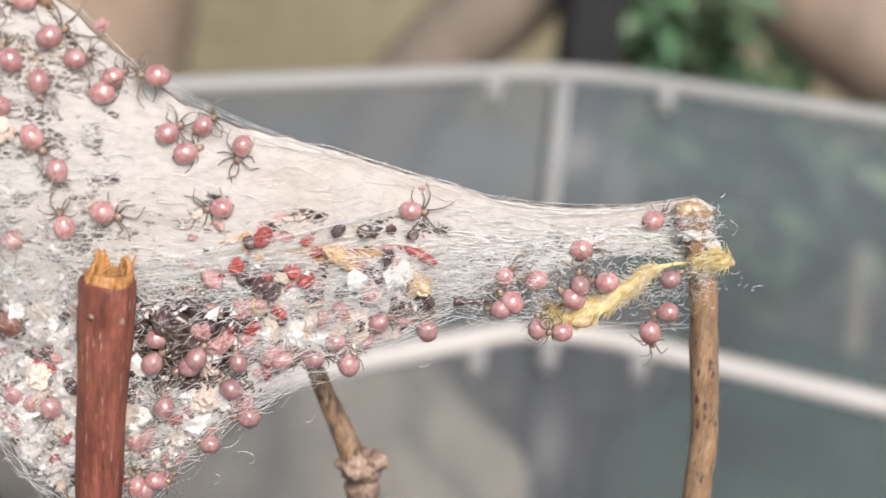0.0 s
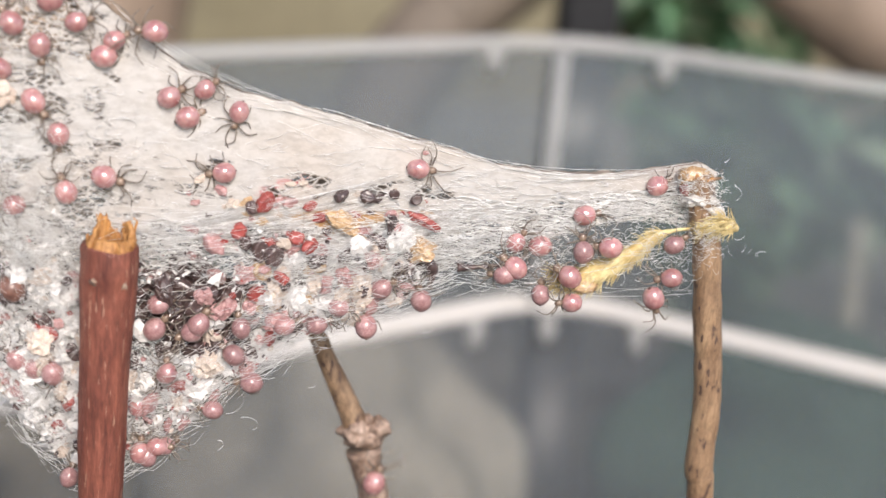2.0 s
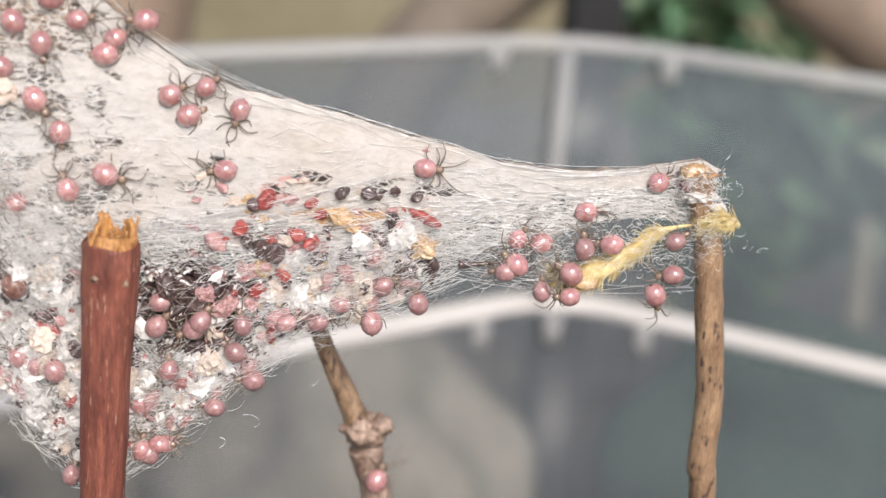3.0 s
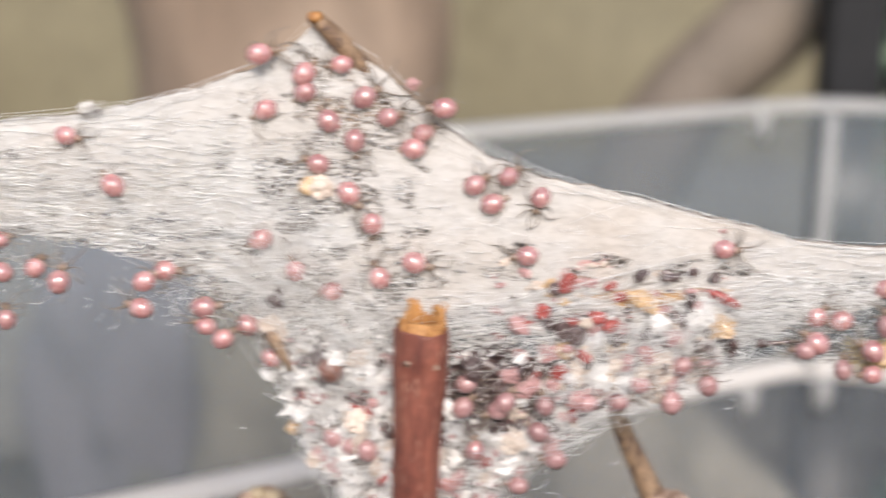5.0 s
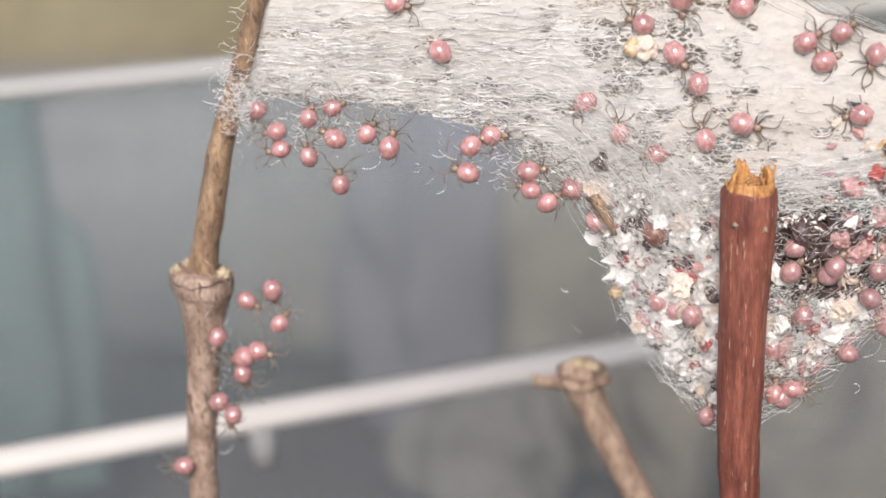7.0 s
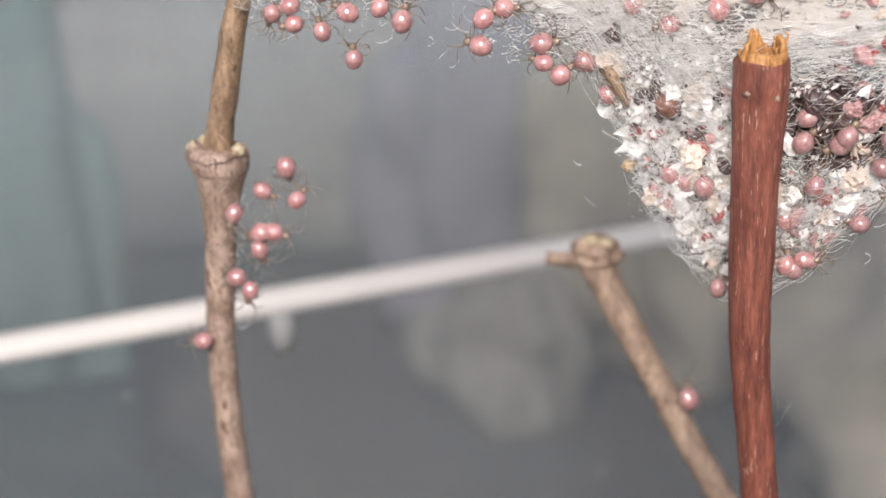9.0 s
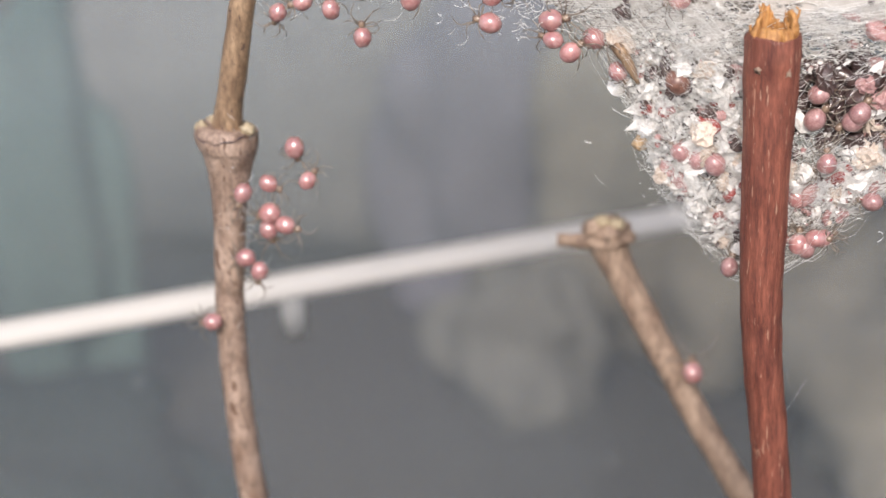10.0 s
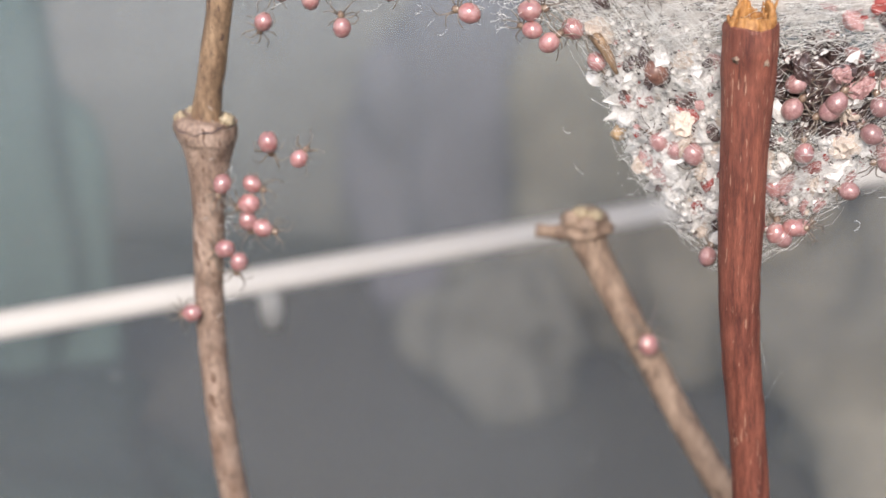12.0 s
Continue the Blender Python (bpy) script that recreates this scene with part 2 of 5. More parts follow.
LEAF_PALE = surface("leaf_pale", (0.3, 0.42, 0.26), (0.42, 0.52, 0.36), 40, 0.45, grain=300)
LEAF_DARK = surface("leaf_dark", (0.07, 0.16, 0.07), (0.13, 0.26, 0.12), 30, 0.5, grain=300)
BROWN = surface("brown_wood", (0.225, 0.16, 0.115), (0.365, 0.275, 0.205), 12, 0.7, (1, 1, 0.3), 120)
TAUPE = surface("taupe_wood", (0.15, 0.12, 0.095), (0.22, 0.18, 0.14), 9, 0.75, (1, 1, 0.3), 120)
BLUE = surface("blue_grey_cloth", (0.26, 0.25, 0.285), (0.335, 0.325, 0.365), 10, 0.9, grain=300)
LOG = surface("log_bark", (0.2, 0.15, 0.115), (0.38, 0.29, 0.225), 28, 0.7, (1, 1, 0.3), 120)
CARD = surface("grey_card", (0.29, 0.285, 0.27), (0.38, 0.37, 0.35), 9, 0.85, grain=120)
TEAL = surface("teal_cloth", (0.11, 0.185, 0.175), (0.19, 0.275, 0.25), 12, 0.9, grain=300)
FELT = surface("felt_pad", (0.5, 0.47, 0.44), (0.66, 0.64, 0.61), 900, 0.6, grain=4000)
NAVY = surface("navy_cloth", (0.012, 0.026, 0.028), (0.03, 0.055, 0.05), 10, 0.9, grain=300)
DARK_GREEN = surface("dark_green_cloth", (0.025, 0.058, 0.036), (0.052, 0.1, 0.066), 12, 0.9, grain=300)
BAG = surface("bag_linen", (0.22, 0.21, 0.18), (0.3, 0.285, 0.245), 9, 0.85, grain=150)
PALE = surface("pale_card", (0.35, 0.315, 0.25), (0.46, 0.42, 0.34), 8, 0.8, grain=120)


# ---------------------------------------------------------------- building helpers
def thing(name, base, label, category, group="", kind=""):
    ob = new(name)
    ob.location = cm(*base)
    ob.empty_display_size = 0.005
    return tagged(ob, label, category, group, kind)


def origin_of(ob):
    o = Vector((0, 0, 0))
    while ob is not None:
        o += ob.location
        ob = ob.parent
    return o


def to_mesh(name, bm, mat, shift=Vector((0, 0, 0)), smooth=True):
    bmesh.ops.recalc_face_normals(bm, faces=bm.faces)
    for v in bm.verts:
        v.co = v.co * CM - shift
    me = bpy.data.meshes.new(name)
    bm.to_mesh(me)
    bm.free()
    me.materials.append(mat)
    if smooth:
        me.polygons.foreach_set("use_smooth", [True] * len(me.polygons))
    return me


def part(name, bm, mat, parent=None, label="", smooth=True, kind=""):
    """One mesh object from a bmesh in plan centimetres, under a thing or a part."""
    ob = new(name, to_mesh(name, bm, mat, origin_of(parent), smooth))
    ob.parent = parent
    return tagged(ob, label, kind=kind)


def raw_part(name, verts, faces, mat, parent=None, label="", kind="", smooth=True):
    me = bpy.data.meshes.new(name)
    me.from_pydata((np.asarray(verts) * CM - np.array(origin_of(parent))).tolist(), [], faces)
    me.materials.append(mat)
    if smooth:
        me.polygons.foreach_set("use_smooth", [True] * len(me.polygons))
    ob = new(name, me)
    ob.parent = parent
    return tagged(ob, label, kind=kind)


def tube(bm, pts, radii, sides=8, bumps=0.0, scale=3.0, seed=0.0, cap=True):
    """A swept round bar through pts, with its own radius at each."""
    pts = [Vector(p) for p in pts]
    rings = []
    side = None
    for i, p in enumerate(pts):
        d = (pts[min(i + 1, len(pts) - 1)] - pts[max(i - 1, 0)]).normalized()
        if side is None:
            side = d.orthogonal().normalized()
        side = (side - d * side.dot(d)).normalized()
        other = d.cross(side)
        ring = []
        for k in range(sides):
            a = 2 * math.pi * k / sides
            n = side * math.cos(a) + other * math.sin(a)
            r = radii[i]
            if bumps:
                r *= 1 + bumps * noise.noise((p + n * r) * scale + Vector((seed, seed, seed)))
            ring.append(bm.verts.new(p + n * r))
        rings.append(ring)
    for a, b in zip(rings, rings[1:]):
        for k in range(sides):
            bm.faces.new((a[k], a[(k + 1) % sides], b[(k + 1) % sides], b[k]))
    if cap:
        bm.faces.new(rings[0][::-1])
        bm.faces.new(rings[-1])
    return rings


def smooth_path(pts, n):
    """n points along a Catmull-Rom curve through pts (any number of columns)."""
    p = np.array(pts, float)
    p = np.vstack([2 * p[0] - p[1], p, 2 * p[-1] - p[-2]])
    out = []
    for u in np.linspace(0, len(p) - 3 - 1e-6, n):
        i = int(u); t = u - i
        a, b, c, d = p[i:i + 4]
        out.append(0.5 * (2 * b + (c - a) * t + (2 * a - 5 * b + 4 * c - d) * t * t + (3 * b - a - 3 * c + d) * t ** 3))
    return np.array(out)


def bar(bm, knots, n=40, sides=14, bumps=0.08, scale=3.0, seed=0.0):
    """A twig: knots are (x, y, z, radius)."""
    s = smooth_path(knots, n)
    return tube(bm, [tuple(r[:3]) for r in s], [max(r[3], 0.004) for r in s], sides, bumps, scale, seed)


def blob(bm, centre, size, sub=2, rough=0.0, scale=2.0, seed=0.0, turn=None):
    made = bmesh.ops.create_icosphere(bm, subdivisions=sub, radius=1.0)["verts"]
    for v in made:
        n = v.co.copy()
        k = 1 + rough * noise.noise(n * scale + Vector((seed, seed * 1.7, -seed)))
        p = Vector((n.x * size[0], n.y * size[1], n.z * size[2])) * k
        v.co = (turn @ p if turn else p) + Vector(centre)
    return made


def box(bm, lo, hi, bevel=0.0):
    made = bmesh.ops.create_cube(bm, size=1.0)["verts"]
    lo, hi = Vector(lo), Vector(hi)
    for v in made:
        v.co = Vector((lo[i] + (v.co[i] + 0.5) * (hi[i] - lo[i]) for i in range(3)))
    if bevel:
        edges = list({e for v in made for e in v.link_edges})
        bmesh.ops.bevel(bm, geom=edges, offset=bevel, segments=3, affect="EDGES", profile=0.5)


# ---------------------------------------------------------------- room and table
def build_room():
    table = thing("table", (0, -30, -90), "grey table with square legs under the plastic tub", "table")
    bm = bmesh.new()
    box(bm, (-160, -150, -18), (160, 90, -14.6), 0.6)
    part("tabletop", bm, TABLE, table)
    for x in (-154, 148):
        for y in (-144, 78):
            bm = bmesh.new()
            box(bm, (x, y, -90), (x + 6, y + 6, -18), 0.4)
            part("leg", bm, TABLE, table)
    bm = bmesh.new()
    box(bm, (-300, -300, -94), (300, 92, -90))
    part("floor", bm, ROOM, label="plain room floor under the table", kind="structure", smooth=False)
    # mat added to darken the lower background seen through the tub
    bm = bmesh.new()
    box(bm, (-60, -60, -14.596), (60, 34, -14.5), 0.04)
    tagged(part("desk_mat", bm, MAT, label="dark grey mat added to darken the view under the tub"), category="mat")
    bm = bmesh.new()
    box(bm, (-300, 92, -94), (300, 100, 160))
    part("wall_north", bm, ROOM, label="plain olive-beige painted room wall", kind="structure", smooth=False)


def upright(name, base, knots, mat, label, category, n=24, sides=20):
    ob = thing(name, base, label, category)
    bm = bmesh.new()
    bar(bm, knots, n, sides, 0.1, 0.3, base[0])
    part("body", bm, mat, ob)
    return ob


def leaf_mesh(seed, mat):
    """A broad pointed leaf of unit length along +x, folded along its rib."""
    rng = random.Random(seed)
    bm = bmesh.new()
    n = 9
    rows = []
    for i in range(n):
        u = i / (n - 1)
        half = 0.3 * math.sin(math.pi * u ** 0.8) ** 0.9 + 0.008
        droop = -0.28 * u * u + 0.03 * rng.uniform(-1, 1)
        rows.append([bm.verts.new((u, side * half, droop + 0.1 * abs(side) * half / 0.3)) for side in (-1, -0.5, 0, 0.5, 1)])
    for p, q in zip(rows, rows[1:]):
        for k in range(4):
            bm.faces.new((p[k], p[k + 1], q[k + 1], q[k]))
    bmesh.ops.solidify(bm, geom=bm.faces[:], thickness=0.012)
    return to_mesh("leaf", bm, mat)


def build_leafy_plant():
    plant = thing("leafy_plant", (17, 29, -14.5), "bright green broad-leaved plant behind the tub, out of focus", "plant")
    o = origin_of(plant)
    meshes = [leaf_mesh(s, m) for s, m in enumerate((LEAF, LEAF, LEAF_PALE, LEAF_DARK, LEAF_PALE))]
    rng = random.Random(15)
    for i in range(13):
        x0, y0 = 17 + rng.uniform(-1.5, 1.5), 29 + rng.uniform(-1, 1)
        x1 = (11.8 + 1.3 * i if i < 9 else 4.2 + 1.2 * i) + rng.uniform(-0.4, 0.4)
        z1 = rng.uniform(1.0, 4.0) if x1 < 16 and i < 9 else rng.uniform(-3.6, -1.9)
        knots = [(x0, y0, -14.5, 0.22), (x0 + (x1 - x0) * 0.35, y0 - 0.5, -6, 0.2), (x0 + (x1 - x0) * 0.75, y0 - 1.2, z1 - 3, 0.16), (x1, y0 - 1.5, z1, 0.1)]
        bm = bmesh.new()
        bar(bm, knots, 16, 8, 0.1, 0.5, i)
        part("stem", bm, LEAF_DARK, plant)
        path = smooth_path(knots, 14)
        for k in range(3, 14):
            for _ in range(2 + k // 3):
                leaf = new("leaf", rng.choice(meshes))
                leaf.parent = plant
                e = Euler((rng.uniform(-0.9, 0.9), rng.uniform(-0.6, 0.7), rng.uniform(0, 6.28)))
                leaf.matrix_basis = Matrix.LocRotScale(cm(*(path[k][:3] + np.array([rng.gauss(0, 0.5), rng.gauss(-0.6, 0.6), rng.gauss(0, 0.5)]))) - o, e, (rng.uniform(1.2, 2.3),) * 3)


def build_surroundings():
    # dark square post
    ob = thing("black_post", (10.9, 24, -14.5), "matt black square post standing behind the tub", "post")
    bm = bmesh.new()
    box(bm, (9.9, 23.3, -14.5), (11.4, 24.8, 22), 0.15)
    part("shaft", bm, BLACK, ob)
    build_leafy_plant()
    # timber boards
    upright("brown_log", (36, 34, -14.5), [(36, 34, -14.4, 2.6), (33, 34.5, -7.5, 2.5), (27.9, 35, -2.9, 2.3), (22.6, 35, -0.2, 2.1), (18, 35, 2.8, 2.0), (12.8, 35.5, 7.8, 1.7)], LOG,
            "brown weathered log leaning behind the leafy plant", "log")
    upright("dry_stalk", (19.4, 24, -14.5), [(19.6, 24, -14.5, 0.34), (19.5, 24, -10, 0.34), (19.35, 24, -7.7, 0.36), (19.2, 24, -5.3, 0.24)], PALE,
            "pale beige dry stalk standing behind the tub", "stalk")
    ob = upright("crooked_branch", (5.2, 27, -14.5), [(4.2, 27, -14.6, 1.5), (5.2, 27, -5, 1.5), (7.4, 27, -0.6, 1.3)], TAUPE, "dark taupe crooked branch, out of focus", "branch")
    bm = bmesh.new()
    bar(bm, [(7.1, 27, -1.0, 1.25), (10, 27, 2.2, 1.4), (12, 27.5, 8, 1.2)], 20, 20, 0.1, 0.3, 3)
    part("limb", bm, TAUPE, ob)
    upright("tree_stump", (-4.6, 30, -14.5), [(-4.4, 30, -14.6, 5.2), (-4.4, 30, -5, 4.6), (-4.7, 30, 2, 4.9), (-5.2, 30, 9, 5.8), (-5.6, 30, 16, 6.4)], BROWN,
            "broad brown stump with a ragged outline, out of focus", "stump")
    # box added beyond the tub to lighten what its left wall lets through
    ob = thing("cardboard_box", (-14, 32, -14.5), "plain grey box added to lighten the blurred view behind the tub", "box")
    bm = bmesh.new()
    box(bm, (-24, 29, -14.5), (-5.0, 36, -5.0), 2.0)
    part("body", bm, CARD, ob)
    # bundles and bags lying beyond the tub's long wall
    for name, mat, centre, size, lab, cat in (
            ("cloth_bundle", BLUE, (-8.4, 26, -9.8), (3.2, 1.6, 5.6), "lavender-grey cloth bundle beyond the tub", "cloth bundle"),
            ("teal_sack", TEAL, (-18.3, 18, -9.5), (2.1, 1.5, 6.0), "dull teal sack beyond the tub", "sack"),
            ("navy_cloth", NAVY, (-18.5, 12, -13.4), (7, 3.2, 2.8), "dark navy cloth heap beyond the tub", "cloth"),
            ("green_cloth", DARK_GREEN, (17.0, 22.5, -11.8), (4.5, 2.4, 3.8), "dark green cloth heap beyond the tub", "cloth"),
            ("linen_bag", BAG, (-6.4, 19.5, -12.6), (2.1, 1.2, 2.3), "small beige linen bag beyond the tub", "bag"),
            ("beige_sack", PALE, (-1.9, 23, -9.8), (3.8, 2.2, 5.4), "beige sack beyond the tub", "sack"),
            ("straw_sack", PALE, (4.9, 19.2, -12.4), (3.9, 4.6, 4.3), "beige straw sack beyond the tub", "sack")):
        ob = thing(name, (centre[0], centre[1], -14.5), lab, cat)
        bm = bmesh.new()
        blob(bm, centre, size, 4, 0.55, 1.6, centre[0])
        for v in bm.verts:
            v.co.z = max(v.co.z, -14.5)
        part("body", bm, mat, ob)


# ---------------------------------------------------------------- the tub
TUB = [(8.1, 14.92), (-22.5, -4.17), (-0.7, -19.5), (29.4, -0.6)]


def tub_path(inset, radius=2.6, steps=9):
    """The rounded plan of the tub, moved outwards by -inset."""
    out = []
    c = Vector((sum(p[0] for p in TUB) / 4, sum(p[1] for p in TUB) / 4))
    for i in range(4):
        a, b, d = (Vector(TUB[(i + k) % 4]) for k in (-1, 0, 1))
        ia, ib = (a - b).normalized(), (d - b).normalized()
        half = math.acos(max(-1, min(1, ia.dot(ib)))) / 2
        mid = (ia + ib).normalized()
        centre = b + mid * (radius / math.sin(half))
        r = radius - inset
        span = math.pi / 2 - half
        for k in range(steps):
            ang = math.atan2(-mid.y, -mid.x) + span * (1 - 2 * k / (steps - 1)) * (1 if ia.cross(ib) > 0 else -1)
            out.append((centre.x + r * math.cos(ang), centre.y + r * math.sin(ang)))
    return out


def ring_wall(bm, profile):
    """Sweeps a closed profile of (outwards, z) round the tub."""
    loops = []
    for off, z in profile:
        loops.append([bm.verts.new((x, y, z)) for x, y in tub_path(-off)])
    n = len(loops[0])
    for a, b in zip(loops, loops[1:] + loops[:1]):
        for k in range(n):
            bm.faces.new((a[k], a[(k + 1) % n], b[(k + 1) % n], b[k]))


def on_wall(along, wall, inset=0.0):
    """A plan point 'along' centimetres from the far corner on its left (0) or right (1) wall, and the way along it."""
    a, b = Vector(TUB[0]), Vector(TUB[1] if wall == 0 else TUB[3])
    d = (b - a).normalized()
    n = Vector((-d.y, d.x)) if wall == 0 else Vector((d.y, -d.x))
    return a + d * along + n * inset, d, n


def build_tub():
    tub = thing("plastic_tub", (4, -2, -14.5), "clear milky plastic storage tub, empty but for twigs and web", "tub")
    # wall split at the ledge so its upper half takes the brightened plastic
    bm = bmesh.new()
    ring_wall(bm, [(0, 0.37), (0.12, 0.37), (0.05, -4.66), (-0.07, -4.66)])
    band = part("upper_wall", bm, TUB_LIT_BAND, tub, "upper band of the plastic wall, its brighter haze painted in")
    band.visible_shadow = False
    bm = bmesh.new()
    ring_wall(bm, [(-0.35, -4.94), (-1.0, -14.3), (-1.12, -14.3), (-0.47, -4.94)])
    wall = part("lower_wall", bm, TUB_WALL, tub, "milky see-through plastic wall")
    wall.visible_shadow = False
    bm = bmesh.new()
    ring_wall(bm, [(-0.1, 0.39), (0.1, 0.33), (0.34, 0.35), (0.4, 0.47), (0.36, 0.59), (0.2, 0.65), (-0.04, 0.63), (-0.12, 0.53)])
    rim = part("rim", bm, TUB_RIM, tub, "whitish rolled rim")
    rim.visible_shadow = False
    bm = bmesh.new()
    ring_wall(bm, [(-0.46, -4.96), (-0.1, -4.95), (0.08, -4.9), (0.12, -4.77), (0.04, -4.67), (-0.28, -4.63), (-0.44, -4.7), (-0.5, -4.83)])
    ledge = part("ledge", bm, TUB_LEDGE, tub, "whitish moulded ledge round the wall")
    ledge.visible_shadow = False
    # floor
    bm = bmesh.new()
    ring_wall(bm, [(-1.0, -14.5), (-1.0, -14.25), (-12, -14.25), (-12, -14.5)])
    part("floor", bm, TUB_WALL, tub)
    # moulded ribs under rim and ledge
    for z, drop, spots in ((0.35, 0.42, ((2.2, 0), (2.0, 1), (27, 0))), (-5.02, 0.5, ((2.4, 0), (0.1, 0), (2.3, 1), (18.05, 0), (31, 0)))):
        for along, side in spots:
            p, d, n = on_wall(along, side, 0.5 if z < 0 else 0.05)
            if along < 1:
                p, d, n = Vector((7.9, 13.7)), Vector((1, 0)), Vector((0, -1))
            bm = bmesh.new()
            tube(bm, [(p.x, p.y, z + 0.1), (p.x, p.y, z - drop * 0.5), (p.x, p.y, z - drop)], [0.2, 0.19, 0.13], 10)
            part("rib", bm, TUB_RIM, tub)
    # dried water spots on the long wall
    for along, z, r in ((21.4, -3.66, 0.045), (20.8, -3.9, 0.05), (20.5, -5.82, 0.06), (14.6, -7.76, 0.045), (12.8, -8.82, 0.09)):
        inset = 0.03 if z > -4.7 else 0.45 + (-z - 5) * 0.07
        p, d, n = on_wall(along, 0, 0)
        centre = Vector((sum(q[0] for q in TUB) / 4, sum(q[1] for q in TUB) / 4))
        n = n if n.dot(centre - p) > 0 else -n
        p = p + n * inset
        bm = bmesh.new()
        blob(bm, (0, 0, 0), (r, 0.02, r * 1.2), 2, 0.5, 2.0, along)
        turn = Matrix.Rotation(math.atan2(d.y, d.x), 3, "Z")
        for v in bm.verts:
            v.co = turn @ v.co + Vector((p.x, p.y, z))
        spot = part("water_spot", bm, TUB_SPOT, tub, "dried whitish water spot")
        spot.visible_shadow = False
    # pale moulded corner bead
    bm = bmesh.new()
    tube(bm, [(7.7, 14.05, 0.37), (7.68, 14.0, -2), (7.62, 13.9, -4.7)], [0.17, 0.17, 0.15], 10)
    part("corner_bead", bm, TUB_RIM, tub, "pale corner bead")


# ---------------------------------------------------------------- twigs
def build_red_stick():
    ob = thing("red_stick", (0.9, -0.1, -14.2), "red-brown barked stick with a splintered orange broken top", "stick")
    bm = bmesh.new()
    knots = [(0.9, -0.1, -13.7, 0.23), (0.55, -0.2, -8.7, 0.225), (0.27, -0.26, -4.66, 0.2), (0.125, -0.32, -3.1, 0.203), (0.085, -0.35, -2.23, 0.214),
             (0.085, -0.36, -1.15, 0.235), (0.11, -0.36, -0.08, 0.262), (0.12, -0.36, 0.2, 0.27), (0.12, -0.36, 0.37, 0.274)]
    bar(bm, knots, 90, 22, 0.07, 4.0, 2)
    # ragged collar of bark at the break
    top = max(v.co.z for v in bm.verts)
    for v in bm.verts:
        if v.co.z > top - 0.1:
            v.co.z += 0.10 * noise.noise(Vector((v.co.x * 9, v.co.y * 9, 3))) + 0.03
    part("bark", bm, RED_BARK, ob)
    rng = random.Random(4)
    bm = bmesh.new()
    tube(bm, [(0.12, -0.36, 0.15), (0.12, -0.36, 0.28), (0.12, -0.36, 0.24)], [0.2, 0.2, 0.05], 18, 0.3, 9.0, 1)
    part("pith", bm, PITH, ob, "orange fibrous pith")
    # torn crown: a fibrous cup, two tall tongues at the back, a low ragged lip in front
    bm = bmesh.new()
    n, rows = 72, 9

    def crown_height(a):
        tall = 0.25 * max(0.0, math.cos(a - 2.0)) ** 7 + 0.22 * max(0.0, math.cos(a - 0.55)) ** 7 + 0.08 * max(0.0, math.cos(a + 1.9)) ** 4 + 0.06 * max(0.0, math.cos(a + 0.9)) ** 6
        return 0.1 + tall * (0.85 + 0.3 * noise.noise(Vector((math.cos(a) * 9, math.sin(a) * 9, 1)))) + 0.05 * abs(noise.noise(Vector((math.cos(a) * 14, math.sin(a) * 14, 5))))

    loops = []
    for shell in (0, 1):
        for j in range(rows):
            u = j / (rows - 1) if shell == 0 else 1 - j / (rows - 1)
            loop = []
            for k in range(n):
                a = 2 * math.pi * k / n
                h = crown_height(a)
                streak = 0.028 * noise.noise(Vector((math.cos(a) * 12, math.sin(a) * 12, u * 1.5))) + 0.022 * noise.noise(Vector((math.cos(a) * 30, math.sin(a) * 30, u * 3)))
                thick = 0.085 * (1 - 0.55 * u)
                r = 0.236 + 0.02 * math.sin(math.pi * u) - 0.035 * u + streak - thick * shell
                loop.append(bm.verts.new((0.12 + r * math.cos(a), -0.36 + r * math.sin(a), 0.27 + (0.06 + h) * u)))
            loops.append(loop)
    for p, q in zip(loops, loops[1:]):
        for k in range(n):
            bm.faces.new((p[k], p[(k + 1) % n], q[(k + 1) % n], q[k]))
    part("torn_crown", bm, PITH, ob, "torn orange fibres at the break")
    for i in range(38):
        a = rng.uniform(0, 2 * math.pi)
        r = rng.uniform(0.15, 0.25)
        h = crown_height(a) * rng.uniform(0.5, 1.15)
        w = rng.uniform(0.008, 0.024)
        x, y = 0.12 + r * math.cos(a), -0.36 + r * math.sin(a)
        bm = bmesh.new()
        tube(bm, [(x, y, 0.28), (x + rng.uniform(-.015, .015), y, 0.33 + h * 0.55), (x + rng.uniform(-.02, .02), y, 0.33 + h * 0.9), (x + rng.uniform(-.03, .03), y, 0.33 + h)],
             [w, w * 0.95, w * 0.7, w * 0.25], 6, 0.6, 16, i)
        part("splinter", bm, PITH, ob)
    for x, y, z in ((0.01, -0.6, 0.12), (0.25, -0.581, 0.09), (0.05, -0.583, -0.62)):
        bm = bmesh.new()
        blob(bm, (x, y, z), (0.042, 0.009, 0.03), 3, 1.1, 3, x)
        part("bud_scar", bm, GREY_BARK, ob, "pale tan bud scar")


